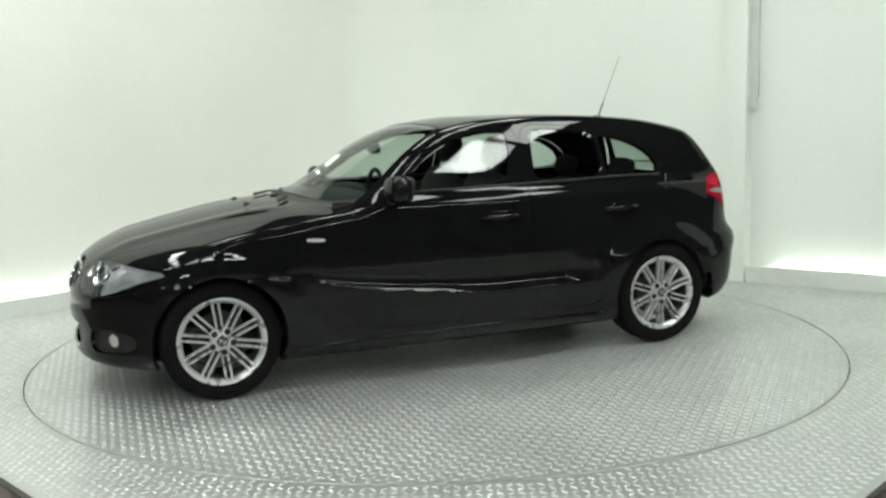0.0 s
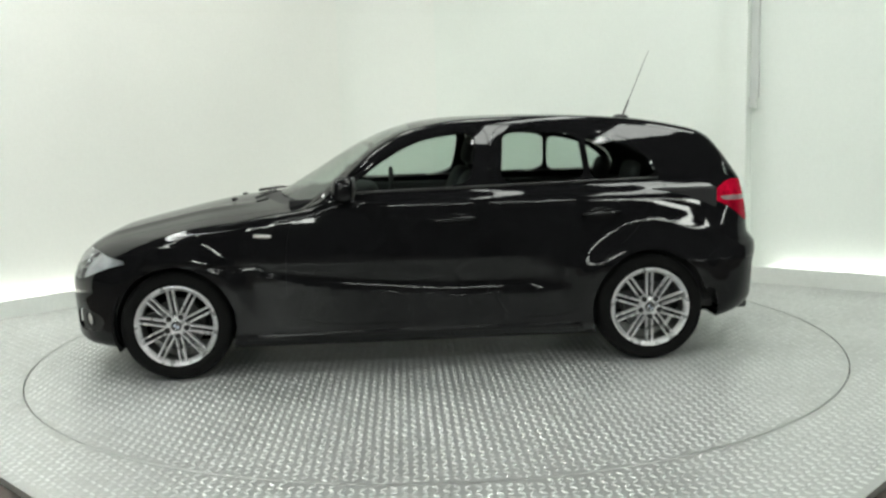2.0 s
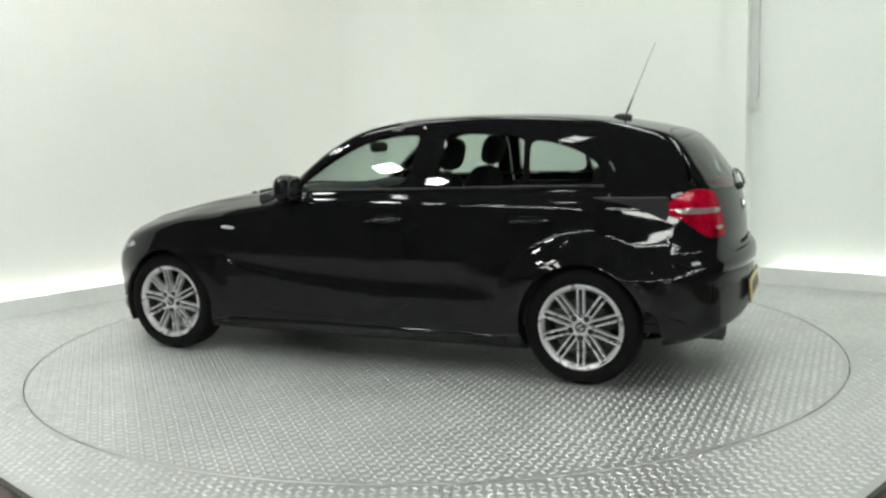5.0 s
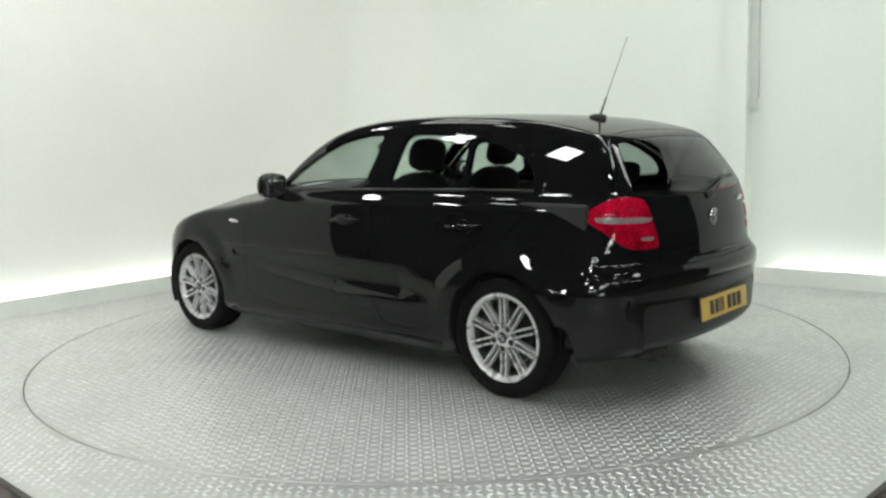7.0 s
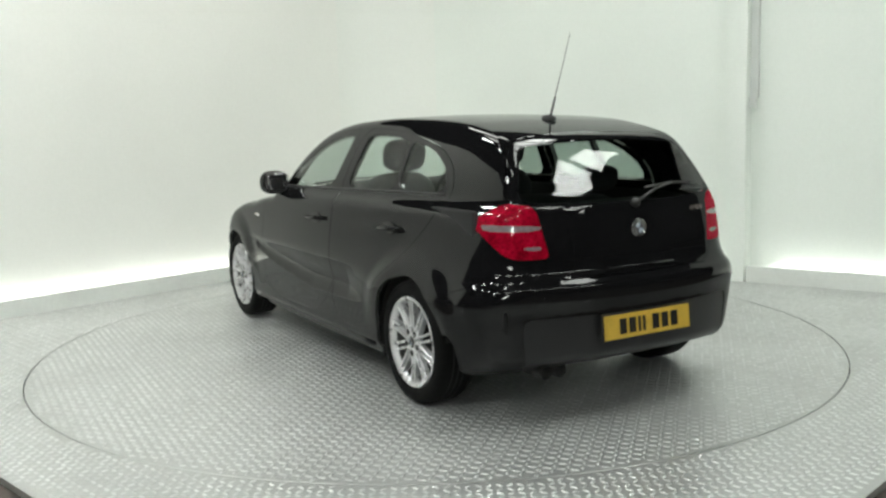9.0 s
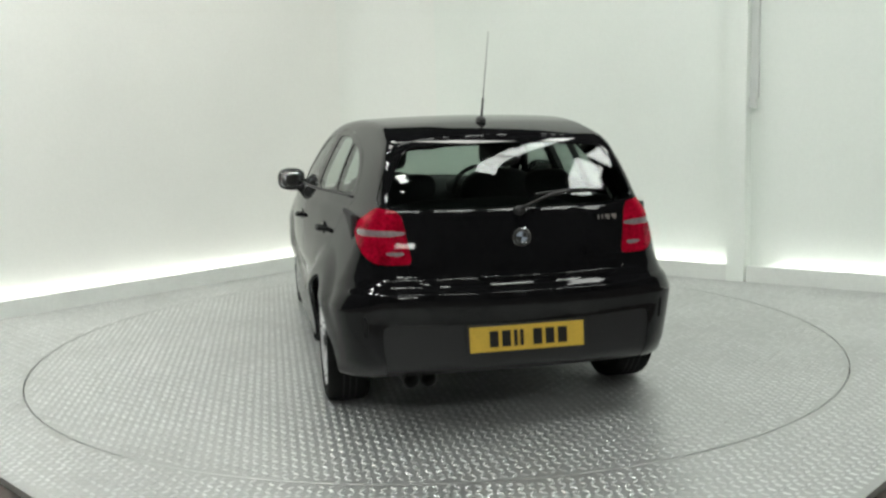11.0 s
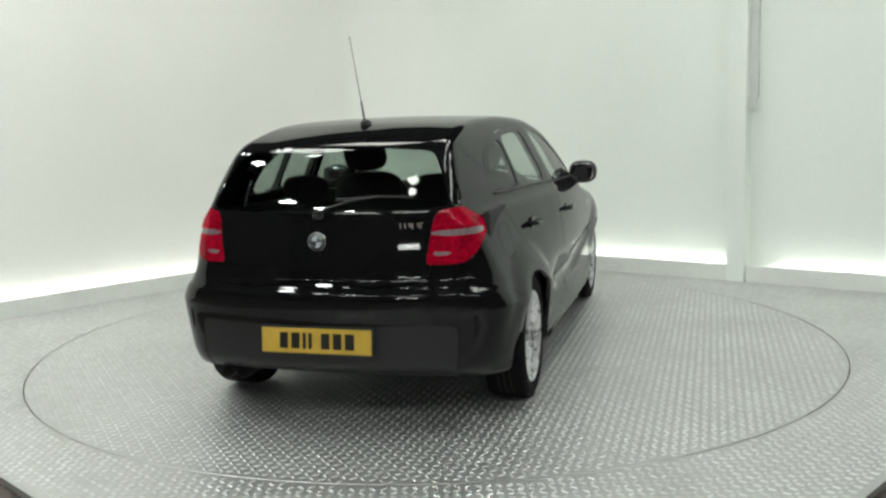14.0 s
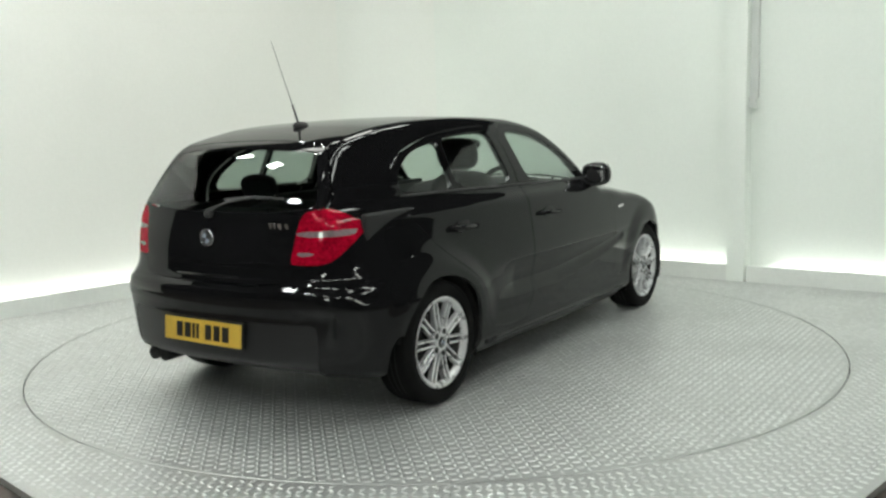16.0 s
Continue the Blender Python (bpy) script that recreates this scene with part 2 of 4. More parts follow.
angles = sorted([2 * math.pi * i / 180 for i in range(180)] + [math.atan2(c.y, c.x) % (2 * math.pi) for c in PC])
bm = bmesh.new()
loops = []
for a in angles:
    d = Vector((math.cos(a), math.sin(a), 0))
    r1 = edge_reach(a)
    loops.append([bm.verts.new(d * r + Vector((0, 0, z))) for r, z in ((DISC + 0.0065, -0.03), (DISC + 0.0065, 0), (r1, 0), (r1, -0.03))])
for a, b in zip(loops, loops[1:] + loops[:1]):
    for j in range(3):
        bm.faces.new((a[j], a[j + 1], b[j + 1], b[j]))
plate = part("floor", bm, PLATE)
tagged(plate, "grey aluminium tread plate floor round the turntable", "floor", kind="structure")
# near-black sheet under the ring gap, colouring in its shade
pit = part("turntable_gap_shade", lathe([(0.02, 0), (DISC + 0.05, 0)], 64, turn=pose(0, 0, -0.026, 90)), PIT)
tagged(pit, "near-black sheet for the shade in the turntable's ring gap", "pit", kind="structure")
hall_floor = part("ground", box((60, 60, 0.1), (0, 0, -0.085)), BROWN)
tagged(hall_floor, "dark brown hall floor beyond the tread plate", "floor", kind="structure")

turntable = new("turntable")
tagged(turntable, "round flush turntable of grey aluminium tread plate", "turntable")
part("disc", lathe([(0.001, -0.022), (DISC, -0.022), (DISC, -0.0015), (DISC - 0.0015, 0), (0.001, 0)], 180, turn=pose(0, 0, 0, 90)), PLATE, turntable)

# raised lozenges of the tread: one low hexagon each
BAR = np.array([(-0.020, 0, 0), (-0.007, -0.009, 0), (0.007, -0.009, 0), (0.020, 0, 0), (0.007, 0.009, 0), (-0.007, 0.009, 0), (-0.010, 0, 0.0032), (0.010, 0, 0.0032)])
BAR_FACES = np.array([(0, 1, 6), (1, 2, 6), (2, 7, 6), (2, 3, 7), (3, 4, 7), (4, 5, 7), (5, 6, 7), (5, 0, 6)])


def tread(name, spots, parent, label):
    spots = np.array(spots)
    c, s = np.cos(spots[:, 2])[:, None], np.sin(spots[:, 2])[:, None]
    v = np.empty((len(spots), 8, 3))
    v[:, :, 0] = spots[:, :1] + c * BAR[:, 0] - s * BAR[:, 1]
    v[:, :, 1] = spots[:, 1:2] + s * BAR[:, 0] + c * BAR[:, 1]
    v[:, :, 2] = BAR[:, 2]
    f = (BAR_FACES[None] + 8 * np.arange(len(spots))[:, None, None]).reshape(-1, 3)
    data = bpy.data.meshes.new(name)
    data.from_pydata(v.reshape(-1, 3).tolist(), [], f.tolist())
    ob = mesh_object(name, data, TREAD, parent, label)
    ob["kind"] = "stuff"
    return ob


PITCH = 0.040
disc_spots, floor_spots, near_spots = [], [], []
for i in range(-130, 131):
    for j in range(-130, 131):
        x, y = (i + 0.5) * PITCH, (j + 0.5) * PITCH
        r = math.hypot(x, y)
        turn_ = math.pi / 4 if (i + j) % 2 else -math.pi / 4
        if r < DISC - 0.020:
            c, s = math.cos(0.35), math.sin(0.35)
            disc_spots.append((c * x - s * y, s * x + c * y, turn_ + 0.35))
        elif r > DISC + 0.026 and r < edge_reach(math.atan2(y, x)) - 0.03:
            if x * x < 0.36 and y < -2.5 and len(near_spots) < 300:
                near_spots.append((x, y, turn_))
            else:
                floor_spots.append((x, y, turn_))
tread("tread_pattern", disc_spots, turntable, "worn pale raised tread lozenges")
tread("floor_tread", floor_spots, plate, "worn pale raised tread lozenges")

# the dark hall round the booth, and its lights overhead
for name, size, at in (("hall_wall_south", (30, 0.2, 7), (0, -13, 3.5)), ("hall_wall_east", (0.2, 28, 7), (13, 0, 3.5)), ("hall_wall_west", (0.2, 28, 7), (-13, 0, 3.5)), ("hall_wall_north", (30, 0.2, 7), (0, 13, 3.5))):
    tagged(part(name, box(size, at), HALL), "dark clad wall of the hall", "wall", kind="structure")
tagged(part("ceiling", box((30, 30, 0.2), (0, 0, 7.1)), HALL), "dark hall ceiling", "ceiling", kind="structure")


def light_panel(at, size, rz, mat, tilt=0):
    lamp_ = new("ceiling_light")
    lamp_.matrix_world = pose(*at, tilt, 0, rz)
    bm = bmesh.new()
    for s in (-1, 1):
        box((size[0] + 0.04, 0.02, 0.08), (0, s * (size[1] / 2 + 0.01), 0.03), bm=bm)
        box((0.02, size[1], 0.08), (s * (size[0] / 2 + 0.01), 0, 0.03), bm=bm)
    box((size[0], size[1], 0.01), (0, 0, 0.06), bm=bm)
    part("housing", bm, GREYBOX, lamp_)
    for sx in (-1, 1):
        up = pose(0, 0, 0, -tilt).to_3x3() @ Vector((0, 0, 7.0 - at[2]))
        part("hanger", tube([Vector((sx * size[0] * 0.4, 0, 0.06)), Vector((sx * size[0] * 0.4, 0, 0.0)) + up], 0.006, 6), GREYBOX, lamp_)
    part("diffuser", box((size[0], size[1], 0.012), (0, 0, 0.0)), mat, lamp_)
    return lamp_


for i in range(4):
    tagged(light_panel((1.60 - 0.16 * i, 0.90 - 1.05 * i, 4.3), (0.34, 0.90), -8, PANEL), "large white rectangular light panel hung overhead", "ceiling light", "row of panels over the car")
# unseen panels, added to throw the car's shadow forward and lift the walls
for x, y in ((-1.9, 0.3), (-0.9, 1.5), (0.5, 1.3)):
    tagged(light_panel((x, y, 4.7), (0.75, 1.25), 40, BACK_FILL), "added unseen white light panel over the back of the booth", "ceiling light", "panels over the back of the booth")
for i in range(2):
    tagged(light_panel((3.15 - 0.10 * i, -1.0 - 1.30 * i, 4.3), (0.85, 1.15), 5, PANEL), "large white rectangular light panel hung overhead", "ceiling light", "outer row of panels")
for i in range(5):
    tagged(light_panel((-3.35 + 0.06 * i, 0.6 - 1.6 * i, 4.4), (0.38, 0.38), -3, FLOOD), "square white floodlight hung beside the booth", "floodlight", "floodlights beside the booth")
for i in range(6):
    for y, z in ((-8.3, 4.9), (-9.0, 4.9)):
        tagged(light_panel((-4.0 + 2.6 * i, y + 0.25 * abs(i - 2), z), (1.9, 0.14), 6 * (i - 2), BANK, 40), "slim white fluorescent batten hung in the hall", "ceiling light", "battens of the hall")
for x, y in ((-0.5, -2.9), (-1.7, -0.9)):
    tagged(light_panel((x, y, 4.0), (0.20, 0.20), 20, BANK), "small square floodlight hung overhead", "floodlight", "floodlights over the car")

# twin tube lamps on the far walls of the hall
for at, rz, thick in (((-2.2, -12.85, 3.1), 0, 0.14), ((-12.85, -3.0, 2.4), 90, 0.06)):
    wall_lamp = new("wall_lamp")
    wall_lamp.matrix_world = pose(*at, 0, 0, rz)
    tagged(wall_lamp, "twin white tube lamp on the dark hall wall", "wall lamp", "lamps on the hall walls")
    part("housing", box((1.9, 0.06, 0.62), (0, -0.03, 0), 0.01), HALL, wall_lamp)
    for sz in (-1, 1):
        part("tube", tube([(-0.85, 0.04, sz * 0.17), (0.85, 0.04, sz * 0.17)], thick, 12), BANK, wall_lamp)

# ---- the car: one smooth skin, cut into its panels ----
def curve(*pts):
    """A smooth curve through the points that never overshoots."""
    xs, ys = np.array([q[0] for q in pts], float), np.array([q[1] for q in pts], float)
    h, d = np.diff(xs), np.diff(ys) / np.diff(xs)
    m = np.zeros(len(xs))
    m[0], m[-1] = d[0], d[-1]
    for i in range(1, len(xs) - 1):
        if d[i - 1] * d[i] > 0:
            w1_, w2_ = 2 * h[i] + h[i - 1], h[i] + 2 * h[i - 1]
            m[i] = (w1_ + w2_) / (w1_ / d[i - 1] + w2_ / d[i])

    def at(x):
        x = np.clip(x, xs[0], xs[-1])
        i = np.clip(np.searchsorted(xs, x) - 1, 0, len(xs) - 2)
        t = (x - xs[i]) / h[i]
        return (ys[i] * (1 + 2 * t) * (1 - t) ** 2 + m[i] * h[i] * t * (1 - t) ** 2 + ys[i + 1] * t * t * (3 - 2 * t) + m[i + 1] * h[i] * t * t * (t - 1))

    return at


TOP = curve((-0.9, 1.02), (-0.60, 1.215), (-0.47, 1.278), (-0.36, 1.312), (-0.19, 1.352), (0.0, 1.384), (0.33, 1.410), (0.69, 1.421), (1.04, 1.418), (1.22, 1.403), (1.41, 1.368), (1.63, 1.280), (1.78, 1.197), (1.97, 1.082), (2.10, 1.012), (2.20, 0.982), (2.39, 0.960), (2.55, 0.932), (2.74, 0.893), (2.94, 0.848), (3.13, 0.800), (3.26, 0.757), (3.34, 0.715), (3.42, 0.65), (3.6, 0.45))
SWEEP = curve((-1.0, 0.0), (1.0, 0.03), (1.5, 0.22), (1.95, 0.42), (2.25, 0.36), (2.6, 0.12), (3.5, 0.10))
CROWN = curve((-1.0, 0.035), (-0.4, 0.045), (0.6, 0.05), (1.3, 0.09), (1.9, 0.08), (2.3, 0.10), (3.4, 0.16))
WIDE = curve((-0.9, 0.765), (-0.5, 0.820), (0.0, 0.852), (0.5, 0.869), (1.3, 0.880), (2.0, 0.872), (2.66, 0.852), (3.0, 0.836), (3.4, 0.785))
LOW = curve((0.1, 0.92), (0.20, 0.955), (0.26, 0.985), (0.33, 0.985), (0.45, 0.992), (0.58, 1.0), (0.70, 0.996), (0.76, 0.992), (0.82, 0.985), (0.90, 0.973), (0.935, 0.967), (0.955, 0.957), (1.00, 0.916), (1.10, 0.866), (1.20, 0.810), (1.30, 0.748), (1.36, 0.705), (1.5, 0.60))
CABIN_IN = curve((-0.8, 0.79), (-0.4, 0.845), (0.0, 0.885), (0.5, 0.94), (1.0, 0.985), (1.6, 1.0), (3.4, 1.0))
ABOVE = curve((0.57, 0.0), (0.74, 0.55), (0.9, 0.82), (1.03, 1.0), (1.5, 1.0))
NOSE = curve((0.15, 3.33), (0.22, 3.362), (0.36, 3.372), (0.48, 3.378), (0.56, 3.372), (0.64, 3.352), (0.70, 3.328), (0.75, 3.29), (0.8, 3.23), (1.0, 3.2))
TAIL = curve((0.15, -0.66), (0.24, -0.72), (0.33, -0.764), (0.42, -0.770), (0.52, -0.775), (0.59, -0.788), (0.635, -0.785), (0.675, -0.757), (0.71, -0.740), (0.80, -0.733), (0.90, -0.716), (0.965, -0.700), (1.0, -0.690), (1.10, -0.625), (1.25, -0.507), (1.285, -0.475), (1.5, -0.26))
FLOORPAN = curve((-0.9, 0.29), (-0.74, 0.272), (-0.5, 0.232), (-0.3, 0.205), (0.0, 0.17), (0.5, 0.160), (2.2, 0.160), (2.9, 0.175), (3.4, 0.19))


def smax(a, b, k):
    h = np.maximum(k - np.abs(a - b), 0) / k
    return np.maximum(a, b) + h * h * k * 0.25


def skin(p):
    """Below nought inside the car."""
    x, y, z = p[..., 0], np.abs(p[..., 1]), p[..., 2]
    above = ABOVE(z)
    half = WIDE(x) * LOW(z) * (1 + (CABIN_IN(x) - 1) * above)
    # hollow in the lower flank, deeper towards the rear wheel
    run = np.clip((2.18 - x) / 1.0, 0, 1)
    low_edge = 0.605 - 0.175 * np.sqrt(run)
    wide = np.maximum((0.640 - low_edge) / 2, 0.01)
    rise = np.clip((z - low_edge) / (2 * wide), 0, 1) ** 0.75
    dip = np.clip(1 - (2 * rise - 1) ** 2, 0, 1) ** 1.6
    half = half - 0.030 * dip * np.minimum(wide / 0.09, 1) * np.clip((x - 0.42) / 0.26, 0, 1) ** 1.3
    # flared lips over the wheels, and a rear bumper that draws in towards the ground
    for hub in (0.0, 2.66):
        r = np.hypot(x - hub, z - 0.306)
        w = np.clip((0.50 - r) / 0.135, 0, 1)
        half = half + 0.023 * w * w * (3 - 2 * w) * np.clip((z - 0.30) / 0.22, 0, 1)
    half = half - 0.055 * np.clip((-0.36 - x) / 0.26, 0, 1) * np.clip((0.54 - z) / 0.26, 0, 1) ** 1.3
    side = y - half
    xs = x + SWEEP(x) * y * y
    ridge = 0.010 * np.exp(-(((y - 0.50 + 0.10 * (x - 2.0)) / 0.06) ** 2)) * np.clip((x - 2.15) / 0.3, 0, 1) * np.clip((3.3 - x) / 0.2, 0, 1)
    t = TOP(xs) - CROWN(x) * y * y + ridge
    slope = (TOP(xs + 0.01) - TOP(xs - 0.01)) / 0.02
    top = (z - t) / np.sqrt(1 + slope * slope)
    nose = (x + 0.18 * y * y + 0.55 * y ** 4 - NOSE(z)) * 0.95
    tail_slope = (TAIL(z + 0.01) - TAIL(z - 0.01)) / 0.02
    tail = (TAIL(z) + 0.20 * y * y + 0.14 * y ** 4 - x) / np.sqrt(1 + tail_slope * tail_slope)
    base = FLOORPAN(x) - z
    k_top = 0.04
    f = smax(side, top, k_top)
    f = smax(f, nose, 0.16)
    f = smax(f, tail, 0.045 + 0.115 * np.clip((1.0 - z) / 0.25, 0, 1))
    return smax(f, base, 0.05)


def slope_of(p):
    e = 1e-3
    g = np.empty_like(p)
    for i in range(3):
        d = np.zeros(3)
        d[i] = e
        g[:, i] = (skin(p + d) - skin(p - d)) / (2 * e)
    return g


def settle(p, times=4):
    for _ in range(times):
        g = slope_of(p)
        p = p - (skin(p) / np.maximum((g * g).sum(1), 0.05))[:, None] * g
    return p


def net_of(step):
    ax = [np.arange(-0.90, 3.50, step), np.arange(-0.93 - step / 2, 0.94, step), np.arange(0.10, 1.50, step)]
    ax[1] = ax[1] - (ax[1][0] + ax[1][-1]) / 2
    grid = np.stack(np.meshgrid(*ax, indexing="ij"), -1)
    v = skin(grid)
    inside = v < 0
    n = np.array(v.shape) - 1
    total, count = np.zeros((*n, 3)), np.zeros(n)
    corners = [(i, j, k) for i in (0, 1) for j in (0, 1) for k in (0, 1)]

    def at(a, c):
        return a[c[0]:c[0] + n[0], c[1]:c[1] + n[1], c[2]:c[2] + n[2]]

    for c in corners:
        for axis in range(3):
            if c[axis] == 0:
                d = list(c)
                d[axis] = 1
                va, vb = at(v, c), at(v, d)
                cross = (va < 0) != (vb < 0)
                t = np.where(cross, va / np.where(cross, va - vb, 1), 0)[..., None]
                total += np.where(cross[..., None], at(grid, c) * (1 - t) + at(grid, d) * t, 0)
                count += cross
    live = count > 0
    index = -np.ones(n, int)
    index[live] = np.arange(live.sum())
    verts = total[live] / count[live][:, None]
    quads = []
    for axis in range(3):
        b, c = (axis + 1) % 3, (axis + 2) % 3
        lo = [slice(None)] * 3
        hi = [slice(None)] * 3
        lo[axis], hi[axis] = slice(0, -1), slice(1, None)
        change = inside[tuple(lo)] != inside[tuple(hi)]
        ijk = np.argwhere(change)
        ok = (ijk[:, b] > 0) & (ijk[:, c] > 0) & (ijk[:, b] < n[b]) & (ijk[:, c] < n[c])
        ijk = ijk[ok]
        flip = inside[tuple(lo)][tuple(ijk.T)]
        q = []
        for db, dc in ((-1, -1), (0, -1), (0, 0), (-1, 0)):
            w = ijk.copy()
            w[:, b] += db
            w[:, c] += dc
            q.append(index[tuple(w.T)])
        q = np.stack(q, 1)
        q[~flip] = q[~flip][:, ::-1]
        quads.append(q)
    quads = np.concatenate(quads)
    # even out the net, then lay it on the skin
    verts = settle(verts)
    for _ in range(4):
        s, c = np.zeros_like(verts), np.zeros(len(verts))
        for i in range(4):
            np.add.at(s, quads[:, i], verts[quads[:, (i + 1) % 4]] + verts[quads[:, i - 1]])
            np.add.at(c, quads[:, i], 2)
        verts = settle(verts + 0.5 * (s / c[:, None] - verts), 2)
    diag = np.linalg.norm(verts[quads[:, 0]] - verts[quads[:, 2]], axis=1) <= np.linalg.norm(verts[quads[:, 1]] - verts[quads[:, 3]], axis=1)
    a = np.where(diag[:, None], quads[:, [0, 1, 2]], quads[:, [0, 1, 3]])
    b = np.where(diag[:, None], quads[:, [0, 2, 3]], quads[:, [1, 2, 3]])
    return verts, np.concatenate([a, b])


SV, SF = net_of(0.022)
SID = np.array(["shell"] * len(SF), dtype=object)


def outline(pts, rounds=2):
    """A closed outline with its corners cut round."""
    p = np.array(pts, float)
    for _ in range(rounds):
        q = np.roll(p, -1, 0)
        p = np.stack([0.8 * p + 0.2 * q, 0.2 * p + 0.8 * q], 1).reshape(-1, 2)
    return p


def inside_of(poly, uv):
    """Signed distance to an outline, below nought inside."""
    best = np.full(len(uv), 1e9)
    odd = np.zeros(len(uv), bool)
    for a, b in zip(poly, np.roll(poly, -1, 0)):
        e, w = b - a, uv - a
        t = np.clip((w @ e) / max(e @ e, 1e-12), 0, 1)
        best = np.minimum(best, ((w - t[:, None] * e) ** 2).sum(1))
        c = (a[1] <= uv[:, 1]) != (b[1] <= uv[:, 1])
        with np.errstate(divide="ignore", invalid="ignore"):
            xx = a[0] + (uv[:, 1] - a[1]) / (e[1] if e[1] else 1e-12) * e[0]
        odd ^= c & (uv[:, 0] < xx)
    return np.where(odd, -1, 1) * np.sqrt(best)


def cut(measure_, pick, name):
    """Cut the skin where measure_(points) is nought; picked faces inside take the name."""
    global SV, SF, SID
    centre = SV[SF].mean(1)
    chosen = pick(centre, SID)
    d = np.full(len(SV), 1e3)
    used = np.unique(SF[chosen])
    d[used] = measure_(SV[used])
    d[np.abs(d) < 0.0012] = 0.0
    s = np.sign(d[SF])
    split = chosen & (s.min(1) < 0) & (s.max(1) > 0)
    inner = chosen & ~split & (s.min(1) < 0)
    SID[inner] = name
    faces = SF[split]
    old = SID[split]
    verts, made = [], {}
    nf, ni = [], []

    def mid(a, b):
        k = (min(a, b), max(a, b))
        if k not in made:
            t = d[a] / (d[a] - d[b])
            made[k] = len(SV) + len(verts)
            verts.append(SV[a] + t * (SV[b] - SV[a]))
        return made[k]

    for f, was in zip(faces.tolist(), old):
        low, high = [], []
        for i in range(3):
            a, b = f[i], f[(i + 1) % 3]
            if d[a] <= 0:
                low.append(a)
            if d[a] >= 0:
                high.append(a)
            if d[a] * d[b] < 0:
                k = mid(a, b)
                low.append(k)
                high.append(k)
        for loop, n in ((low, name), (high, was)):
            for i in range(1, len(loop) - 1):
                nf.append((loop[0], loop[i], loop[i + 1]))
                ni.append(n)
    if verts:
        fresh = settle(np.array(verts), 3)
        SV = np.concatenate([SV, fresh])
    SF = np.concatenate([SF[~split], np.array(nf, int).reshape(-1, 3)])
    SID = np.concatenate([SID[~split], np.array(ni, dtype=object)])


def seam(measure_, pick, name, gap=0.0035):
    """Cut out a panel and the narrow gap round it."""
    cut(lambda p: measure_(p) - gap / 2, pick, "gap")
    cut(lambda p: measure_(p) + gap / 2, lambda c, i: i == "gap", name)
    global SF, SID
    keep = SID != "gap"
    SF, SID = SF[keep], SID[keep]


def side_view(pts, rounds=2):
    poly = outline(pts, rounds)
    return lambda p: inside_of(poly, p[:, [0, 2]])


def rear_view(pts, rounds=2):
    poly = outline(pts, rounds)
    return lambda p: inside_of(poly, np.stack([np.abs(p[:, 1]), p[:, 2]], 1))


def top_view(pts, rounds=2):
    poly = outline(pts, rounds)
    return lambda p: inside_of(poly, np.stack([p[:, 0], np.abs(p[:, 1])], 1))


def slant_view(pts, sign, rounds=2):
    poly = outline(pts, rounds)
    return lambda p: inside_of(poly, np.stack([np.abs(p[:, 1]) + sign * p[:, 0], p[:, 2]], 1))


def on_side(left):
    return lambda c, i: (i == "shell") & (c[:, 1] * (1 if left else -1) > 0.42) & (c[:, 2] > 0.17)


HUB_Z, ARCH = 0.306, 0.335
for hub_x in (0.0, 2.66):
    cut(lambda p: np.hypot(p[:, 0] - hub_x, p[:, 2] - HUB_Z) - ARCH, lambda c, i: (i == "shell") & (np.abs(c[:, 1]) > 0.56) & (np.abs(c[:, 0] - hub_x) < 0.45), "hole")
HEEL = [(-0.20, 0.05), (-0.20, 0.30), (-0.33, 0.415), (-0.375, 0.40), (-0.405, 0.34), (-0.42, 0.05)]
cut(side_view(HEEL, 1), lambda c, i: (i == "shell") & (np.abs(c[:, 1]) > 0.56) & (np.abs(c[:, 0] + 0.3) < 0.25), "hole")
keep = SID != "hole"
SF, SID = SF[keep], SID[keep]

FRONT_GLASS = [(1.715, 1.020), (1.62, 1.092), (1.50, 1.180), (1.38, 1.248), (1.27, 1.293), (1.12, 1.320), (0.965, 1.328), (0.975, 1.2), (1.015, 1.020)]
REAR_GLASS = [(0.835, 1.024), (0.812, 1.2), (0.800, 1.326), (0.6, 1.322), (0.362, 1.298), (0.352, 1.2), (0.340, 1.034)]
QUARTER = [(0.305, 1.036), (0.318, 1.16), (0.326, 1.287), (0.18, 1.262), (0.05, 1.215), (-0.045, 1.150), (-0.085, 1.085), (-0.065, 1.046), (0.1, 1.04)]
FRONT_DOOR = [(2.02, 0.285), (2.05, 0.55), (2.02, 0.84), (1.93, 0.93), (1.79, 1.02), (1.60, 1.155), (1.42, 1.265), (1.28, 1.325), (1.1, 1.352), (0.885, 1.358), (0.90, 1.0), (0.905, 0.285)]
REAR_DOOR = [(0.895, 0.285), (0.89, 1.0), (0.875, 1.358), (0.6, 1.350), (0.35, 1.327), (0.16, 1.287), (0.0, 1.235), (-0.12, 1.15), (-0.155, 1.06), (-0.10, 0.93), (0.08, 0.74), (0.28, 0.60), (0.385, 0.45), (0.43, 0.285)]
for left in (True, False):
    tag = "_l" if left else "_r"
    here = on_side(left)
    seam(side_view(FRONT_GLASS, 2), here, "front_glass" + tag, 0.003)
    seam(side_view(REAR_GLASS, 2), here, "rear_glass" + tag, 0.003)
    seam(side_view(QUARTER, 2), here, "quarter_glass" + tag, 0.003)
    seam(side_view(FRONT_DOOR, 2), here, "front_door" + tag)
    seam(side_view(REAR_DOOR, 2), here, "rear_door" + tag)

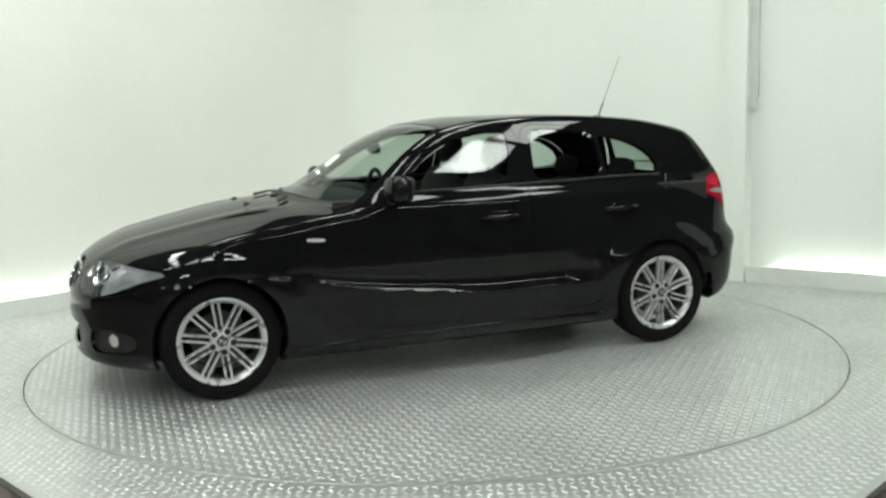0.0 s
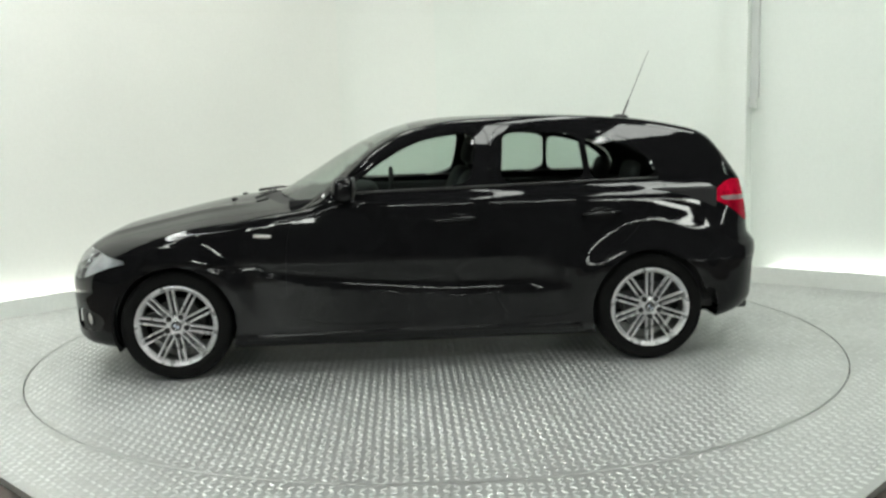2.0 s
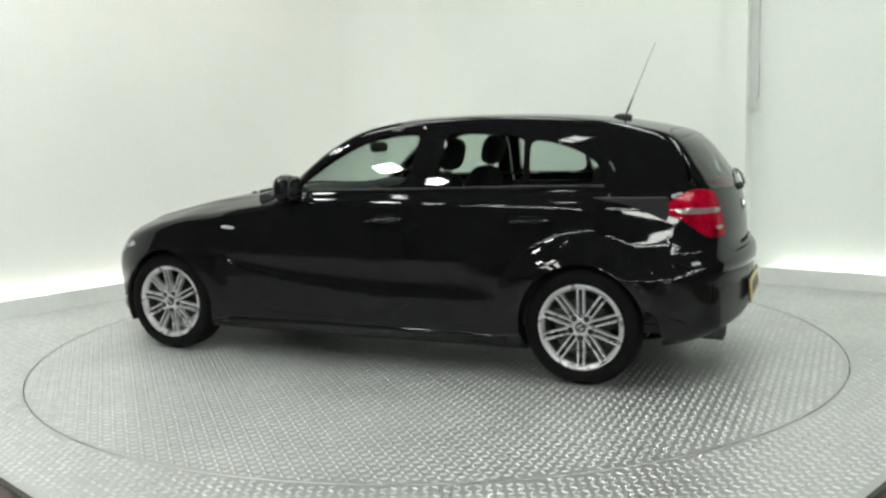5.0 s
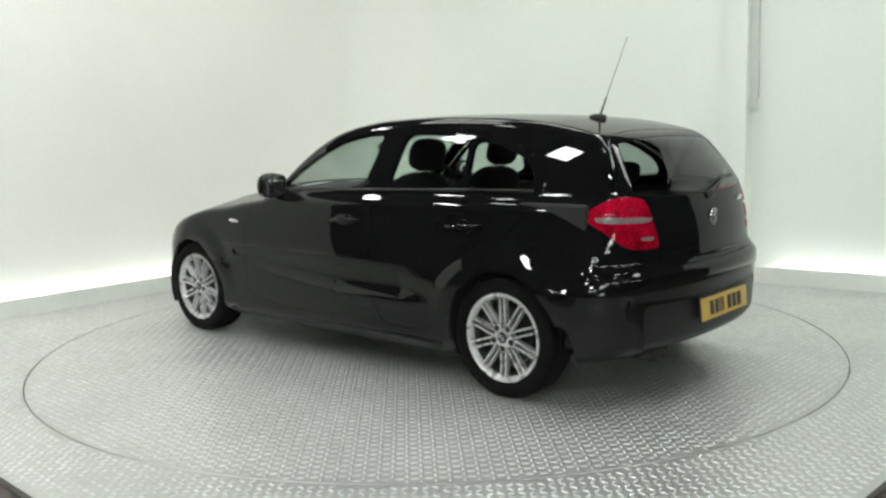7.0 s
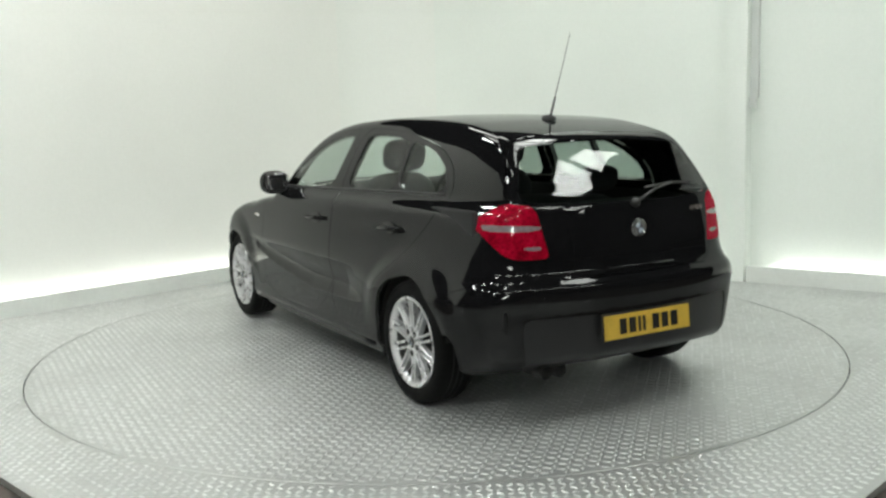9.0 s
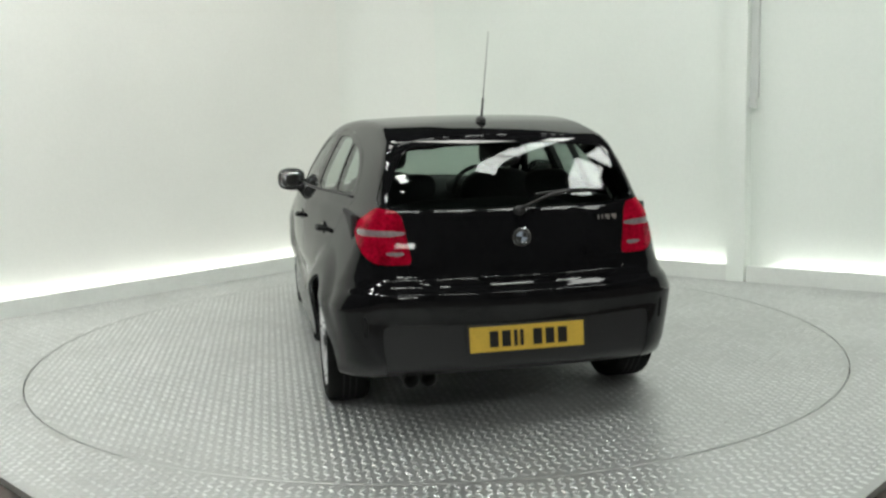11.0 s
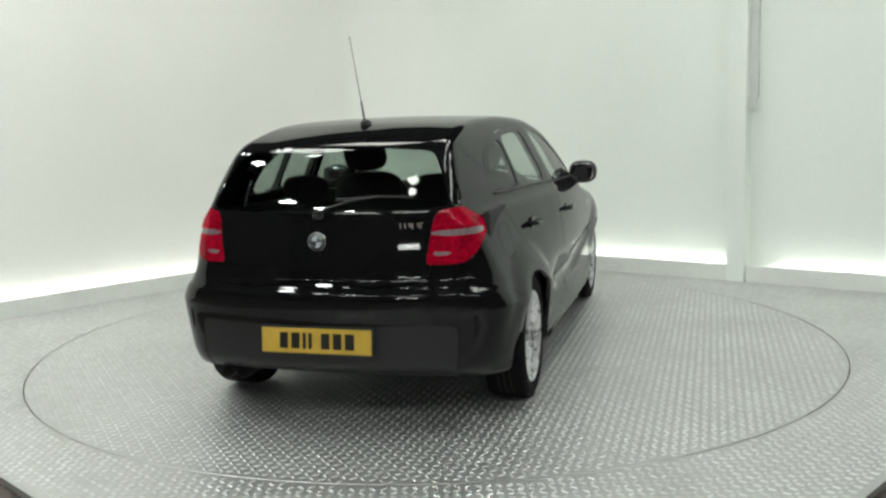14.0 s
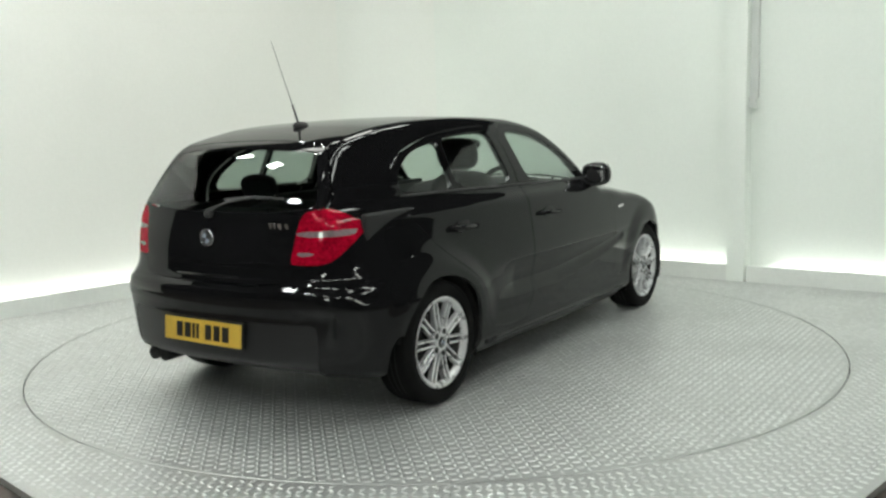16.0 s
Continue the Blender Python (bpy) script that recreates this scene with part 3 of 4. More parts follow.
FLAP = [(-0.30, 0.74), (-0.30, 0.90), (-0.14, 0.90), (-0.14, 0.74)]
seam(side_view(FLAP, 3), on_side(False), "fuel_flap", 0.003)
REAR_WINDOW = [(-0.4, 0.995), (0.3, 0.996), (0.545, 1.010), (0.575, 1.035), (0.53, 1.14), (0.475, 1.245), (0.44, 1.262), (0.2, 1.277), (-0.4, 1.279)]
TAILGATE = [(-0.4, 0.675), (0.40, 0.672), (0.49, 0.70), (0.515, 0.80), (0.53, 0.95), (0.555, 0.985), (0.615, 1.02), (0.575, 1.14), (0.52, 1.26), (0.44, 1.295), (0.2, 1.312), (-0.4, 1.315)]
LAMP_REAR = [(-0.115, 0.996), (-0.195, 0.79), (-0.192, 0.769), (-0.165, 0.764), (0.00, 0.764), (0.08, 0.785), (0.24, 0.875), (0.335, 0.915), (0.27, 0.948), (0.09, 1.012), (0.0, 1.010)]
BUMPER_REAR = [(-1.0, 0.1), (-1.0, 0.668), (-0.6, 0.672), (-0.33, 0.60), (-0.28, 0.50), (-0.28, 0.1)]
VALANCE = [(-0.4, 0.1), (-0.4, 0.500), (0.55, 0.505), (0.618, 0.50), (0.622, 0.42), (0.605, 0.30), (0.59, 0.1)]
seam(rear_view(REAR_WINDOW), lambda c, i: (i == "shell") & (c[:, 0] < -0.2), "rear_window", 0.003)
seam(slant_view(LAMP_REAR, 1), lambda c, i: (i == "shell") & (c[:, 0] < -0.1) & (c[:, 1] > 0.3), "tail_lamp_l", 0.003)
seam(slant_view(LAMP_REAR, 1), lambda c, i: (i == "shell") & (c[:, 0] < -0.1) & (c[:, 1] < -0.3), "tail_lamp_r", 0.003)
seam(rear_view(TAILGATE), lambda c, i: (i == "shell") & (c[:, 0] < -0.2), "tailgate")
seam(side_view(BUMPER_REAR), lambda c, i: (i == "shell") & (c[:, 0] < 0.0), "rear_bumper", 0.003)
cut(rear_view([(0.680, 0.44), (0.684, 0.545), (0.704, 0.55), (0.700, 0.445)], 1), lambda c, i: (i == "rear_bumper") & (c[:, 0] < -0.3), "bumper_slot")
cut(rear_view(VALANCE), lambda c, i: (i == "rear_bumper") & (c[:, 0] < -0.5), "valance")

BONNET = [(1.60, -0.4), (1.60, 0.735), (2.05, 0.735), (2.6, 0.66), (3.0, 0.57), (3.24, 0.42), (3.275, 0.25), (3.295, -0.4)]
SCREEN = [(2.15, -0.4), (2.12, 0.25), (2.06, 0.45), (1.98, 0.62), (1.935, 0.69), (1.87, 0.70), (1.60, 0.632), (1.38, 0.565), (1.325, 0.53), (1.342, 0.3), (1.35, -0.4)]
LAMP_FRONT = [(-2.935, 0.690), (-2.940, 0.60), (-2.83, 0.555), (-2.66, 0.553), (-2.50, 0.575), (-2.28, 0.628), (-2.04, 0.672), (-2.28, 0.700), (-2.55, 0.722), (-2.78, 0.722)]
KIDNEY = [(0.018, 0.548), (0.022, 0.700), (0.10, 0.712), (0.255, 0.700), (0.280, 0.64), (0.255, 0.548), (0.10, 0.528)]
INTAKE = [(-0.4, 0.25), (-0.4, 0.40), (0.40, 0.40), (0.48, 0.35), (0.44, 0.25)]
SIDE_INTAKE = [(0.52, 0.26), (0.52, 0.37), (0.66, 0.40), (0.76, 0.36), (0.74, 0.27)]
BUMPER_FRONT = [(3.6, 0.1), (3.6, 0.50), (3.2, 0.555), (2.98, 0.60), (2.955, 0.45), (2.955, 0.1)]
seam(top_view(SCREEN), lambda c, i: (i == "shell") & (c[:, 0] > 1.2) & (c[:, 2] > 0.9), "windscreen", 0.003)
cut(top_view([(2.25, -0.01), (2.215, 0.3), (2.09, 0.58), (1.98, 0.735), (1.78, 0.735), (1.78, -0.01)], 1), lambda c, i: (i == "shell") & (c[:, 0] > 1.7) & (c[:, 2] > 0.87) & (np.abs(c[:, 1]) < 0.70 - 0.3 * np.clip(1.95 - c[:, 0], 0, 1)) & (c[:, 2] < 1.05), "cowl")
for left in (True, False):
    tag = "_l" if left else "_r"
    sg = 1 if left else -1
    seam(slant_view(LAMP_FRONT, -1), lambda c, i: (i == "shell") & (c[:, 0] > 2.6) & (c[:, 1] * sg > 0.2), "head_lamp" + tag, 0.003)
    cut(rear_view(KIDNEY), lambda c, i: (i == "shell") & (c[:, 0] > 3.0) & (c[:, 1] * sg > 0), "kidney" + tag)
seam(top_view(BONNET), lambda c, i: (i == "shell") & (c[:, 0] > 1.95) & (c[:, 2] > 0.66), "bonnet")
seam(side_view(BUMPER_FRONT), lambda c, i: (i == "shell") & (c[:, 0] > 2.7), "front_bumper", 0.003)
cut(rear_view(INTAKE), lambda c, i: (i == "front_bumper") & (c[:, 0] > 3.1), "intake")
cut(rear_view(SIDE_INTAKE), lambda c, i: (i == "front_bumper") & (c[:, 0] > 2.95), "side_intake")

STRIP_LAMP = [(-0.15, 0.888), (-0.15, 0.913), (0.235, 0.920), (0.245, 0.890)]
LOW_LAMP = [(-0.16, 0.803), (-0.16, 0.822), (-0.05, 0.822), (-0.05, 0.803)]
for tag in ("_l", "_r"):
    cut(slant_view(STRIP_LAMP, 1, 1), lambda c, i: i == "tail_lamp" + tag, "lamp_strip" + tag)
    cut(slant_view(LOW_LAMP, 1, 1), lambda c, i: i == "tail_lamp" + tag, "lamp_low" + tag)

car = new("car")
tagged(car, "shiny black five-door hatchback with silver wheels", "car")
NORMALS = slope_of(SV)
NORMALS /= np.linalg.norm(NORMALS, axis=1)[:, None]


def panel(ids, name, mat, label="", sink=0.0, flange=0.012, parent=None, keep_=None):
    """One panel of the skin, with its edge turned inwards."""
    sel = np.isin(SID, ids if isinstance(ids, (list, tuple)) else [ids])
    if keep_ is not None:
        sel &= keep_(SV[SF].mean(1))
    f = SF[sel]
    used, inv = np.unique(f, return_inverse=True)
    f = inv.reshape(-1, 3)
    n = NORMALS[used]
    v = SV[used] - n * sink
    faces = f.tolist()
    normals = n.copy()
    if flange:
        e = np.concatenate([f[:, [0, 1]], f[:, [1, 2]], f[:, [2, 0]]])
        keyed = {}
        for a, b in e.tolist():
            keyed[(a, b)] = 1
        rim = [(a, b) for a, b in keyed if (b, a) not in keyed]
        ids_ = sorted({a for r in rim for a in r})
        put = {a: len(v) + i for i, a in enumerate(ids_)}
        v = np.concatenate([v, v[ids_] - n[ids_] * flange])
        normals = np.concatenate([normals, n[ids_]])
        for a, b in rim:
            faces.append((b, a, put[a], put[b]))
    data = bpy.data.meshes.new(name)
    data.from_pydata(v.tolist(), [], faces)
    data.polygons.foreach_set("use_smooth", [True] * len(faces))
    data.normals_split_custom_set_from_vertices(normals.tolist())
    return mesh_object(name, data, mat, parent or car, label)


panel("shell", "body_shell", PAINT, "glossy black body shell", flange=0.02)
panel("bonnet", "bonnet", PAINT)
panel("fuel_flap", "fuel_flap", PAINT)
panel("cowl", "cowl_panel", PLASTIC, "matt black cowl under the windscreen", sink=0.012)
panel("front_bumper", "front_bumper", PAINT)
panel("rear_bumper", "rear_bumper", PAINT)
panel("valance", "rear_valance", DARKGREY, "dark grey lower bumper insert", sink=0.004)
panel("bumper_slot", "bumper_slot", PIT, sink=0.012, flange=0.0, keep_=lambda c: c[:, 1] > 0)
panel("bumper_slot", "bumper_slot", PIT, sink=0.012, flange=0.0, keep_=lambda c: c[:, 1] < 0)
panel("intake", "air_intake", PLASTIC, "black lower air intake", sink=0.03, flange=0.0)
panel("side_intake", "side_intake", PLASTIC, sink=0.02, flange=0.0, keep_=lambda c: c[:, 1] > 0)
panel("side_intake", "side_intake", PLASTIC, sink=0.02, flange=0.0, keep_=lambda c: c[:, 1] < 0)
gate = panel("tailgate", "tailgate", PAINT)
panel("windscreen", "windscreen", GLASS, "clear windscreen", sink=0.003, flange=0)
panel("rear_window", "rear_window", REARGLASS, "dark tinted rear window", sink=0.002, flange=0)
DOORS = {}
for tag in ("_l", "_r"):
    for which in ("front", "rear"):
        DOORS[which + tag] = panel(which + "_door" + tag, which + "_door", PAINT, flange=0.03)
        panel(which + "_glass" + tag, "window", GLASS, "clear door glass", sink=0.004, flange=0, parent=DOORS[which + tag])
    panel("quarter_glass" + tag, "quarter_window", GLASS, "small rounded quarter glass", sink=0.004, flange=0, parent=DOORS["rear" + tag])
    lamp = panel("tail_lamp" + tag, "tail_lamp", REDLENS, "red tail lamp with a pale strip", flange=0.02)
    panel("lamp_strip" + tag, "lamp_strip", CLEARLENS, "pale clear strip", flange=0, parent=lamp)
    panel("lamp_low" + tag, "reversing_lens", CLEARLENS, "small pale lens", flange=0, parent=lamp)
    head = panel("head_lamp" + tag, "headlamp", LENS, "clear headlamp with silver reflector", flange=0)
    side = 1 if tag == "_l" else -1
    panel("head_lamp" + tag, "reflector", REFLECTOR, "bright silver reflector", sink=0.028, flange=-0.024, parent=head, keep_=lambda c: c[:, 1] * side > 0.585)
    panel("head_lamp" + tag, "lamp_housing", HOUSING, "dark grey lamp housing", sink=0.032, flange=-0.024, parent=head, keep_=lambda c: c[:, 1] * side <= 0.585)
    for y, r in ((0.40, 0.050), (0.53, 0.055)):
        spot = settle(np.array([(3.20, side * y, 0.645)]), 8)
        nose = slope_of(spot)[0]
        nose /= np.linalg.norm(nose)
        at = Matrix.Translation((spot[0] - 0.028 * nose).tolist()) @ Vector((0, 1, 0)).rotation_difference(Vector(nose.tolist())).to_matrix().to_4x4()
        bulb = part("lamp_bowl", lathe([(0.0005, 0.001), (0.55 * r, 0.002), (0.85 * r, 0.008), (r, 0.019), (1.08 * r, 0.017), (1.1 * r, 0.0)], 28, turn=at), CHROME, head, "round chrome lamp bowl", True)
        part("projector", lathe([(0.0005, 0.018), (0.2 * r, 0.016), (0.4 * r, 0.009), (0.45 * r, 0.002)], 20, turn=at), HOUSING, bulb, smooth=True)
    kid = panel("kidney" + tag, "kidney_grille", PLASTIC, "black grille with chrome surround", sink=0.02, flange=-0.02)
    sg = 1 if tag == "_l" else -1
    ring = outline(KIDNEY)
    loop = settle(np.stack([np.full(len(ring), 3.33), sg * ring[:, 0], ring[:, 1]], 1), 8)
    part("surround", tube([*loop.tolist(), loop[0].tolist(), loop[1].tolist()], 0.007, 6), CHROME, kid, "chrome surround", True)
    for k in range(6):
        y = sg * (0.05 + 0.035 * k)
        a, b = settle(np.array([(3.34, y, 0.575), (3.31, y, 0.675)]), 8) - np.array([(0.012, 0, 0)] * 2)
        part("slat", tube([a, b], 0.005, 6), PLASTIC, kid)


# ---- wheels ----
RIM_R, TYRE_R = 0.226, 0.307


def lens_bar(bm, r0, r1, w0, w1, y0, y1, depth, angle, aside):
    """One tapered spoke from the hub to the rim, with a ridged face."""
    c, s = math.cos(angle), math.sin(angle)
    rings = []
    for k in range(5):
        t = k / 4
        r, w, y = r0 + (r1 - r0) * t, w0 + (w1 - w0) * t, y0 + (y1 - y0) * t * t
        ring = []
        for a, d in ((-w, -depth), (-w, -0.004), (-0.55 * w, 0), (0.55 * w, 0), (w, -0.004), (w, -depth)):
            q = a + aside
            ring.append(bm.verts.new((r * c - q * s, y + d, r * s + q * c)))
        rings.append(ring)
    for a, b in zip(rings, rings[1:]):
        for i in range(5):
            bm.faces.new((a[i], a[i + 1], b[i + 1], b[i]))
    return bm


def build_wheel():
    """A wheel about the origin whose outer face looks along +y."""
    w = part("wheel", lathe([(0.197, -0.034), (0.201, -0.022), (0.212, -0.012), (0.221, -0.006), (0.226, -0.006), (0.228, -0.012), (0.224, -0.02)], 64), ALLOY, None, "silver alloy wheel with ten twin spokes", smooth=True)
    prof = [(0.213, -0.175), (0.222, -0.19), (0.245, -0.203), (0.275, -0.205), (0.298, -0.196), (0.305, -0.178), (TYRE_R, -0.15), (TYRE_R, -0.055), (0.305, -0.028), (0.298, -0.010), (0.278, 0.000), (0.255, 0.000), (0.236, -0.006), (0.226, -0.014), (0.213, -0.03)]
    # the barrel's dark colour stands for the shade inside the wheel
    part("barrel", lathe([(0.213, -0.176), (0.205, -0.17), (0.196, -0.12), (0.194, -0.045), (0.199, -0.030)], 64), BARREL_SHADE, w, "inner barrel darkened for the shade behind the spokes", smooth=True)
    part("tyre", lathe(prof, 64), RUBBER, w, "black road tyre", smooth=True)
    # groove shade as near-black bands laid on the tread, nothing cut in
    bm = bmesh.new()
    for y in (-0.075, -0.105, -0.135):
        lathe([(TYRE_R + 0.0006, y - 0.004), (TYRE_R + 0.0006, y + 0.004)], 64, bm)
    part("groove_shade_band", bm, PIT, w)
    for i in range(10):
        for o in (-1, 1):
            a = 2 * math.pi * i / 10 + math.pi / 2
            bm = bmesh.new()
            lens_bar(bm, 0.044, 0.206, 0.0056, 0.0064, -0.018, -0.011, 0.030, a, o * 0.0150)
            part("spoke", bm, ALLOY, w)
    part("hub", lathe([(0.001, -0.014), (0.026, -0.014), (0.032, -0.013), (0.050, -0.015), (0.057, -0.022), (0.059, -0.05)], 40), ALLOY, w, smooth=True)
    for i in range(5):
        a = 2 * math.pi * i / 5 - math.pi / 2
        at = Matrix.Translation((0.056 * math.cos(a), -0.0125, 0.056 * math.sin(a)))
        part("lug_boss", lathe([(0.0160, -0.001), (0.0180, 0), (0.0200, -0.002), (0.0210, -0.03)], 18, turn=at), ALLOY, w, smooth=True)
        # flat near-black disc that stands for the shade in the bolt recess
        part("lug_hole_shade", lathe([(0.0005, 0), (0.0160, 0), (0.0162, -0.004)], 14, turn=at), PIT, w)
        part("lug_bolt", lathe([(0.0005, 0.0022), (0.0055, 0.0022), (0.0065, 0.0006)], 6, turn=at), STEEL, w)
    part("centre_cap", lathe([(0.0005, -0.006), (0.022, -0.006), (0.027, -0.009), (0.029, -0.014)], 28), PLASTIC, w, "black and pale centre cap", smooth=True)
    part("cap_ring", lathe([(0.017, -0.0055), (0.019, -0.0045), (0.021, -0.0055)], 28), CHROME, w, smooth=True)
    bm = bmesh.new()
    for q in (0, 2):
        pts_ = [(0, 0)] + [(0.0165 * math.cos(math.pi / 2 * (q + k / 5)), 0.0165 * math.sin(math.pi / 2 * (q + k / 5))) for k in range(6)]
        bm.faces.new([bm.verts.new((x, -0.0052, z)) for x, z in pts_])
    part("cap_quarter", bm, BADGE_BLUE, w)
    part("brake_disc", lathe([(0.02, -0.075), (0.145, -0.075), (0.147, -0.08), (0.147, -0.095), (0.05, -0.1)], 40), STEEL, w, "dull steel brake disc")
    part("caliper", box((0.07, 0.06, 0.13), (0.12, -0.085, 0.03), 0.01, pose(0, 0, 0, 0, 10, 0)), PLASTIC, w)
    return w


HUB_Y = 0.838
first = build_wheel()
first.parent = car
first.matrix_local = pose(0, HUB_Y, HUB_Z)
for x, sgn, spin in ((2.66, 1, 7), (0, -1, 13), (2.66, -1, 22)):
    # a turn of half a circle about z faces the wheel the other way
    m = pose(x, sgn * HUB_Y, HUB_Z, 0, 0, 0 if sgn > 0 else 180) @ pose(0, 0, 0, 0, spin, 0)
    ob = copy_thing(first, m)
    ob.parent = car

# wheel housings and the dark underside
for x in (0.0, 2.66):
    for sgn in (1, -1):
        bm = bmesh.new()
        arcs = []
        for i in range(25):
            a = radians(-25 + (230 if x else 195) * i / 24)
            r = ARCH + 0.012
            arcs.append([bm.verts.new((x + r * math.cos(a), sgn * y, max(HUB_Z + r * math.sin(a), 0.17))) for y in (0.50, 0.825)])
        for a, b in zip(arcs, arcs[1:]):
            bm.faces.new((a[0], a[1], b[1], b[0]))
        bm.faces.new([a[0] for a in arcs])
        part("wheel_housing", bm, PIT, car)


# ---- trim and fittings ----
def side_y(x, z, sgn=1):
    lo, hi = 0.3, 1.0
    for _ in range(40):
        m = (lo + hi) / 2
        if skin(np.array([[x, m, z]]))[0] < 0:
            lo = m
        else:
            hi = m
    return sgn * lo


def tail_x(y, z):
    lo, hi = -0.95, 0.4
    for _ in range(40):
        m = (lo + hi) / 2
        if skin(np.array([[m, y, z]]))[0] < 0:
            hi = m
        else:
            lo = m
    return hi


def top_z(x, y):
    lo, hi = 0.6, 1.6
    for _ in range(40):
        m = (lo + hi) / 2
        if skin(np.array([[x, y, m]]))[0] < 0:
            lo = m
        else:
            hi = m
    return lo


for sgn, tag in ((1, "_l"), (-1, "_r")):
    # mirror on a short foot
    mirror = part("wing_mirror", ellipsoid((0.062, 0.092, 0.074), (1.715, sgn * 0.882, 1.032), pose(0, 0, 0, 0, -6, sgn * 8), 2.7), PAINT, car, "glossy black wing mirror", True)
    part("mirror_foot", tube([(1.76, sgn * 0.74, 0.955), (1.74, sgn * 0.79, 0.962), (1.72, sgn * 0.86, 0.982)], 0.032, 10, taper=0.75), PLASTIC, mirror, smooth=True)
    part("mirror_glass", ellipsoid((0.004, 0.076, 0.057), (1.655, sgn * 0.883, 1.034), pose(0, 0, 0, 0, -6, sgn * 8), 3.0), CHROME, mirror, "silvered mirror glass", True)
    part("mirror_rim", ellipsoid((0.010, 0.084, 0.066), (1.661, sgn * 0.8825, 1.033), pose(0, 0, 0, 0, -6, sgn * 8), 3.0), PLASTIC, mirror, smooth=True)
    # door handles: a cup and a bar over it
    for which, x in (("front", 1.105), ("rear", 0.275)):
        y = side_y(x, 0.848, sgn)
        grip = part("door_handle", tube([(x + 0.115, y - sgn * 0.004, 0.842), (x + 0.095, y + sgn * 0.022, 0.845), (x + 0.04, y + sgn * 0.032, 0.848), (x - 0.04, y + sgn * 0.033, 0.851), (x - 0.095, y + sgn * 0.023, 0.853), (x - 0.115, side_y(x - 0.115, 0.853, sgn) - sgn * 0.004, 0.853)], 0.0125, 10), PAINT, DOORS[which + tag], "glossy black pull handle", True)
        part("handle_cup", ellipsoid((0.075, 0.004, 0.034), (x, y, 0.848), pose(0, 0, 0, sgn * 4), 2.4), PAINT, DOORS[which + tag], smooth=True)
    # side repeater on the front wing
    x, z = 2.16, 0.792
    part("side_repeater", ellipsoid((0.050, 0.006, 0.010), (x, side_y(x, z, sgn), z), pose(0, 0, 0, 0, -3, sgn * -2), 2.6), REPEATER, car, "pale clear side repeater", True)
    # fog lamp
    y, z = 0.635, 0.335
    q = settle(np.array([(3.15, sgn * y, z)]), 10)[0]
    n_ = Vector(slope_of(q[None])[0]).normalized()
    m = Matrix.Translation(Vector(q) - n_ * 0.012) @ n_.to_track_quat("Y", "Z").to_matrix().to_4x4()
    fog = part("fog_lamp", lathe([(0.0005, 0.004), (0.026, 0.002), (0.033, -0.002)], 24, turn=m), REPEATER, car, "round fog lamp", True)
    part("fog_ring", lathe([(0.033, -0.004), (0.036, 0.006), (0.042, 0.006), (0.045, -0.006)], 24, turn=m), PLASTIC, fog, smooth=True)
    # window seal along the belt of the doors
    pts_ = []
    for i in range(25):
        x = 1.75 - 1.84 * i / 24
        z = 1.008 + 0.022 * min(1.0, i / 20)
        pts_.append((x, side_y(x, z, sgn) + sgn * 0.001, z))
    part("belt_seal", tube(pts_, 0.0075, 6), PLASTIC, car, "black rubber window seal", True)
    # sill skirt
    pts_ = [(2.27 - 1.87 * i / 20, side_y(2.27 - 1.87 * i / 20, 0.235, sgn) - sgn * 0.012, 0.228 + 0.01 * math.sin(i / 20 * math.pi)) for i in range(21)]
    part("side_skirt", tube(pts_, 0.022, 10), PAINT, car, "glossy black side skirt", True)

# aerial on the roof
z = top_z(-0.056, 0)
aerial = part("aerial_foot", ellipsoid((0.055, 0.022, 0.022), (-0.045, 0, z + 0.006), None, 2.2), PLASTIC, car, "black aerial foot", True)
part("aerial_rod", tube([(-0.058, 0, z + 0.01), (-0.10, 0, z + 0.115)], 0.0062, 8, taper=0.8), PLASTIC, aerial)
part("aerial_whip", tube([(-0.10, 0, z + 0.115), (-0.229, 0, 1.80)], 0.0022, 6, taper=0.6), STEEL, aerial)

# round badge on the tailgate
x = tail_x(0, 0.8705)
lean = pose(x - 0.003, 0, 0.8705, 0, -10, 90)
badge = part("round_badge", lathe([(0.0005, 0.004), (0.026, 0.004), (0.036, 0.003), (0.041, -0.004)], 36, turn=lean), PLASTIC, gate, "round badge with a bright ring", True)
part("badge_ring", lathe([(0.037, 0.002), (0.040, 0.005), (0.043, 0.002), (0.0435, -0.004)], 36, turn=lean), CHROME, gate, smooth=True)
part("badge_ring", lathe([(0.0245, 0.0045), (0.026, 0.0065), (0.0275, 0.0045)], 36, turn=lean), CHROME, gate, smooth=True)
for q in (0, 2):
    bm = bmesh.new()
    pts_ = [(0, 0)] + [(0.0245 * math.cos(math.pi / 2 * (q + k / 5)), 0.0245 * math.sin(math.pi / 2 * (q + k / 5))) for k in range(6)]
    bm.faces.new([bm.verts.new(lean @ Vector((a, 0.0052, b))) for a, b in pts_])
    part("badge_quarter", bm, BADGE_BLUE, gate)
# model mark: plain bright bars
for k, (y, w) in enumerate(((-0.375, 0.008), (-0.395, 0.008), (-0.42, 0.024), (-0.455, 0.022))):
    part("model_mark", box((0.004, w, 0.026), (tail_x(y, 0.935) - 0.002, y, 0.935), 0.001, pose(0, 0, 0, 0, -9, -7)), CHROME, gate, "small bright bar")
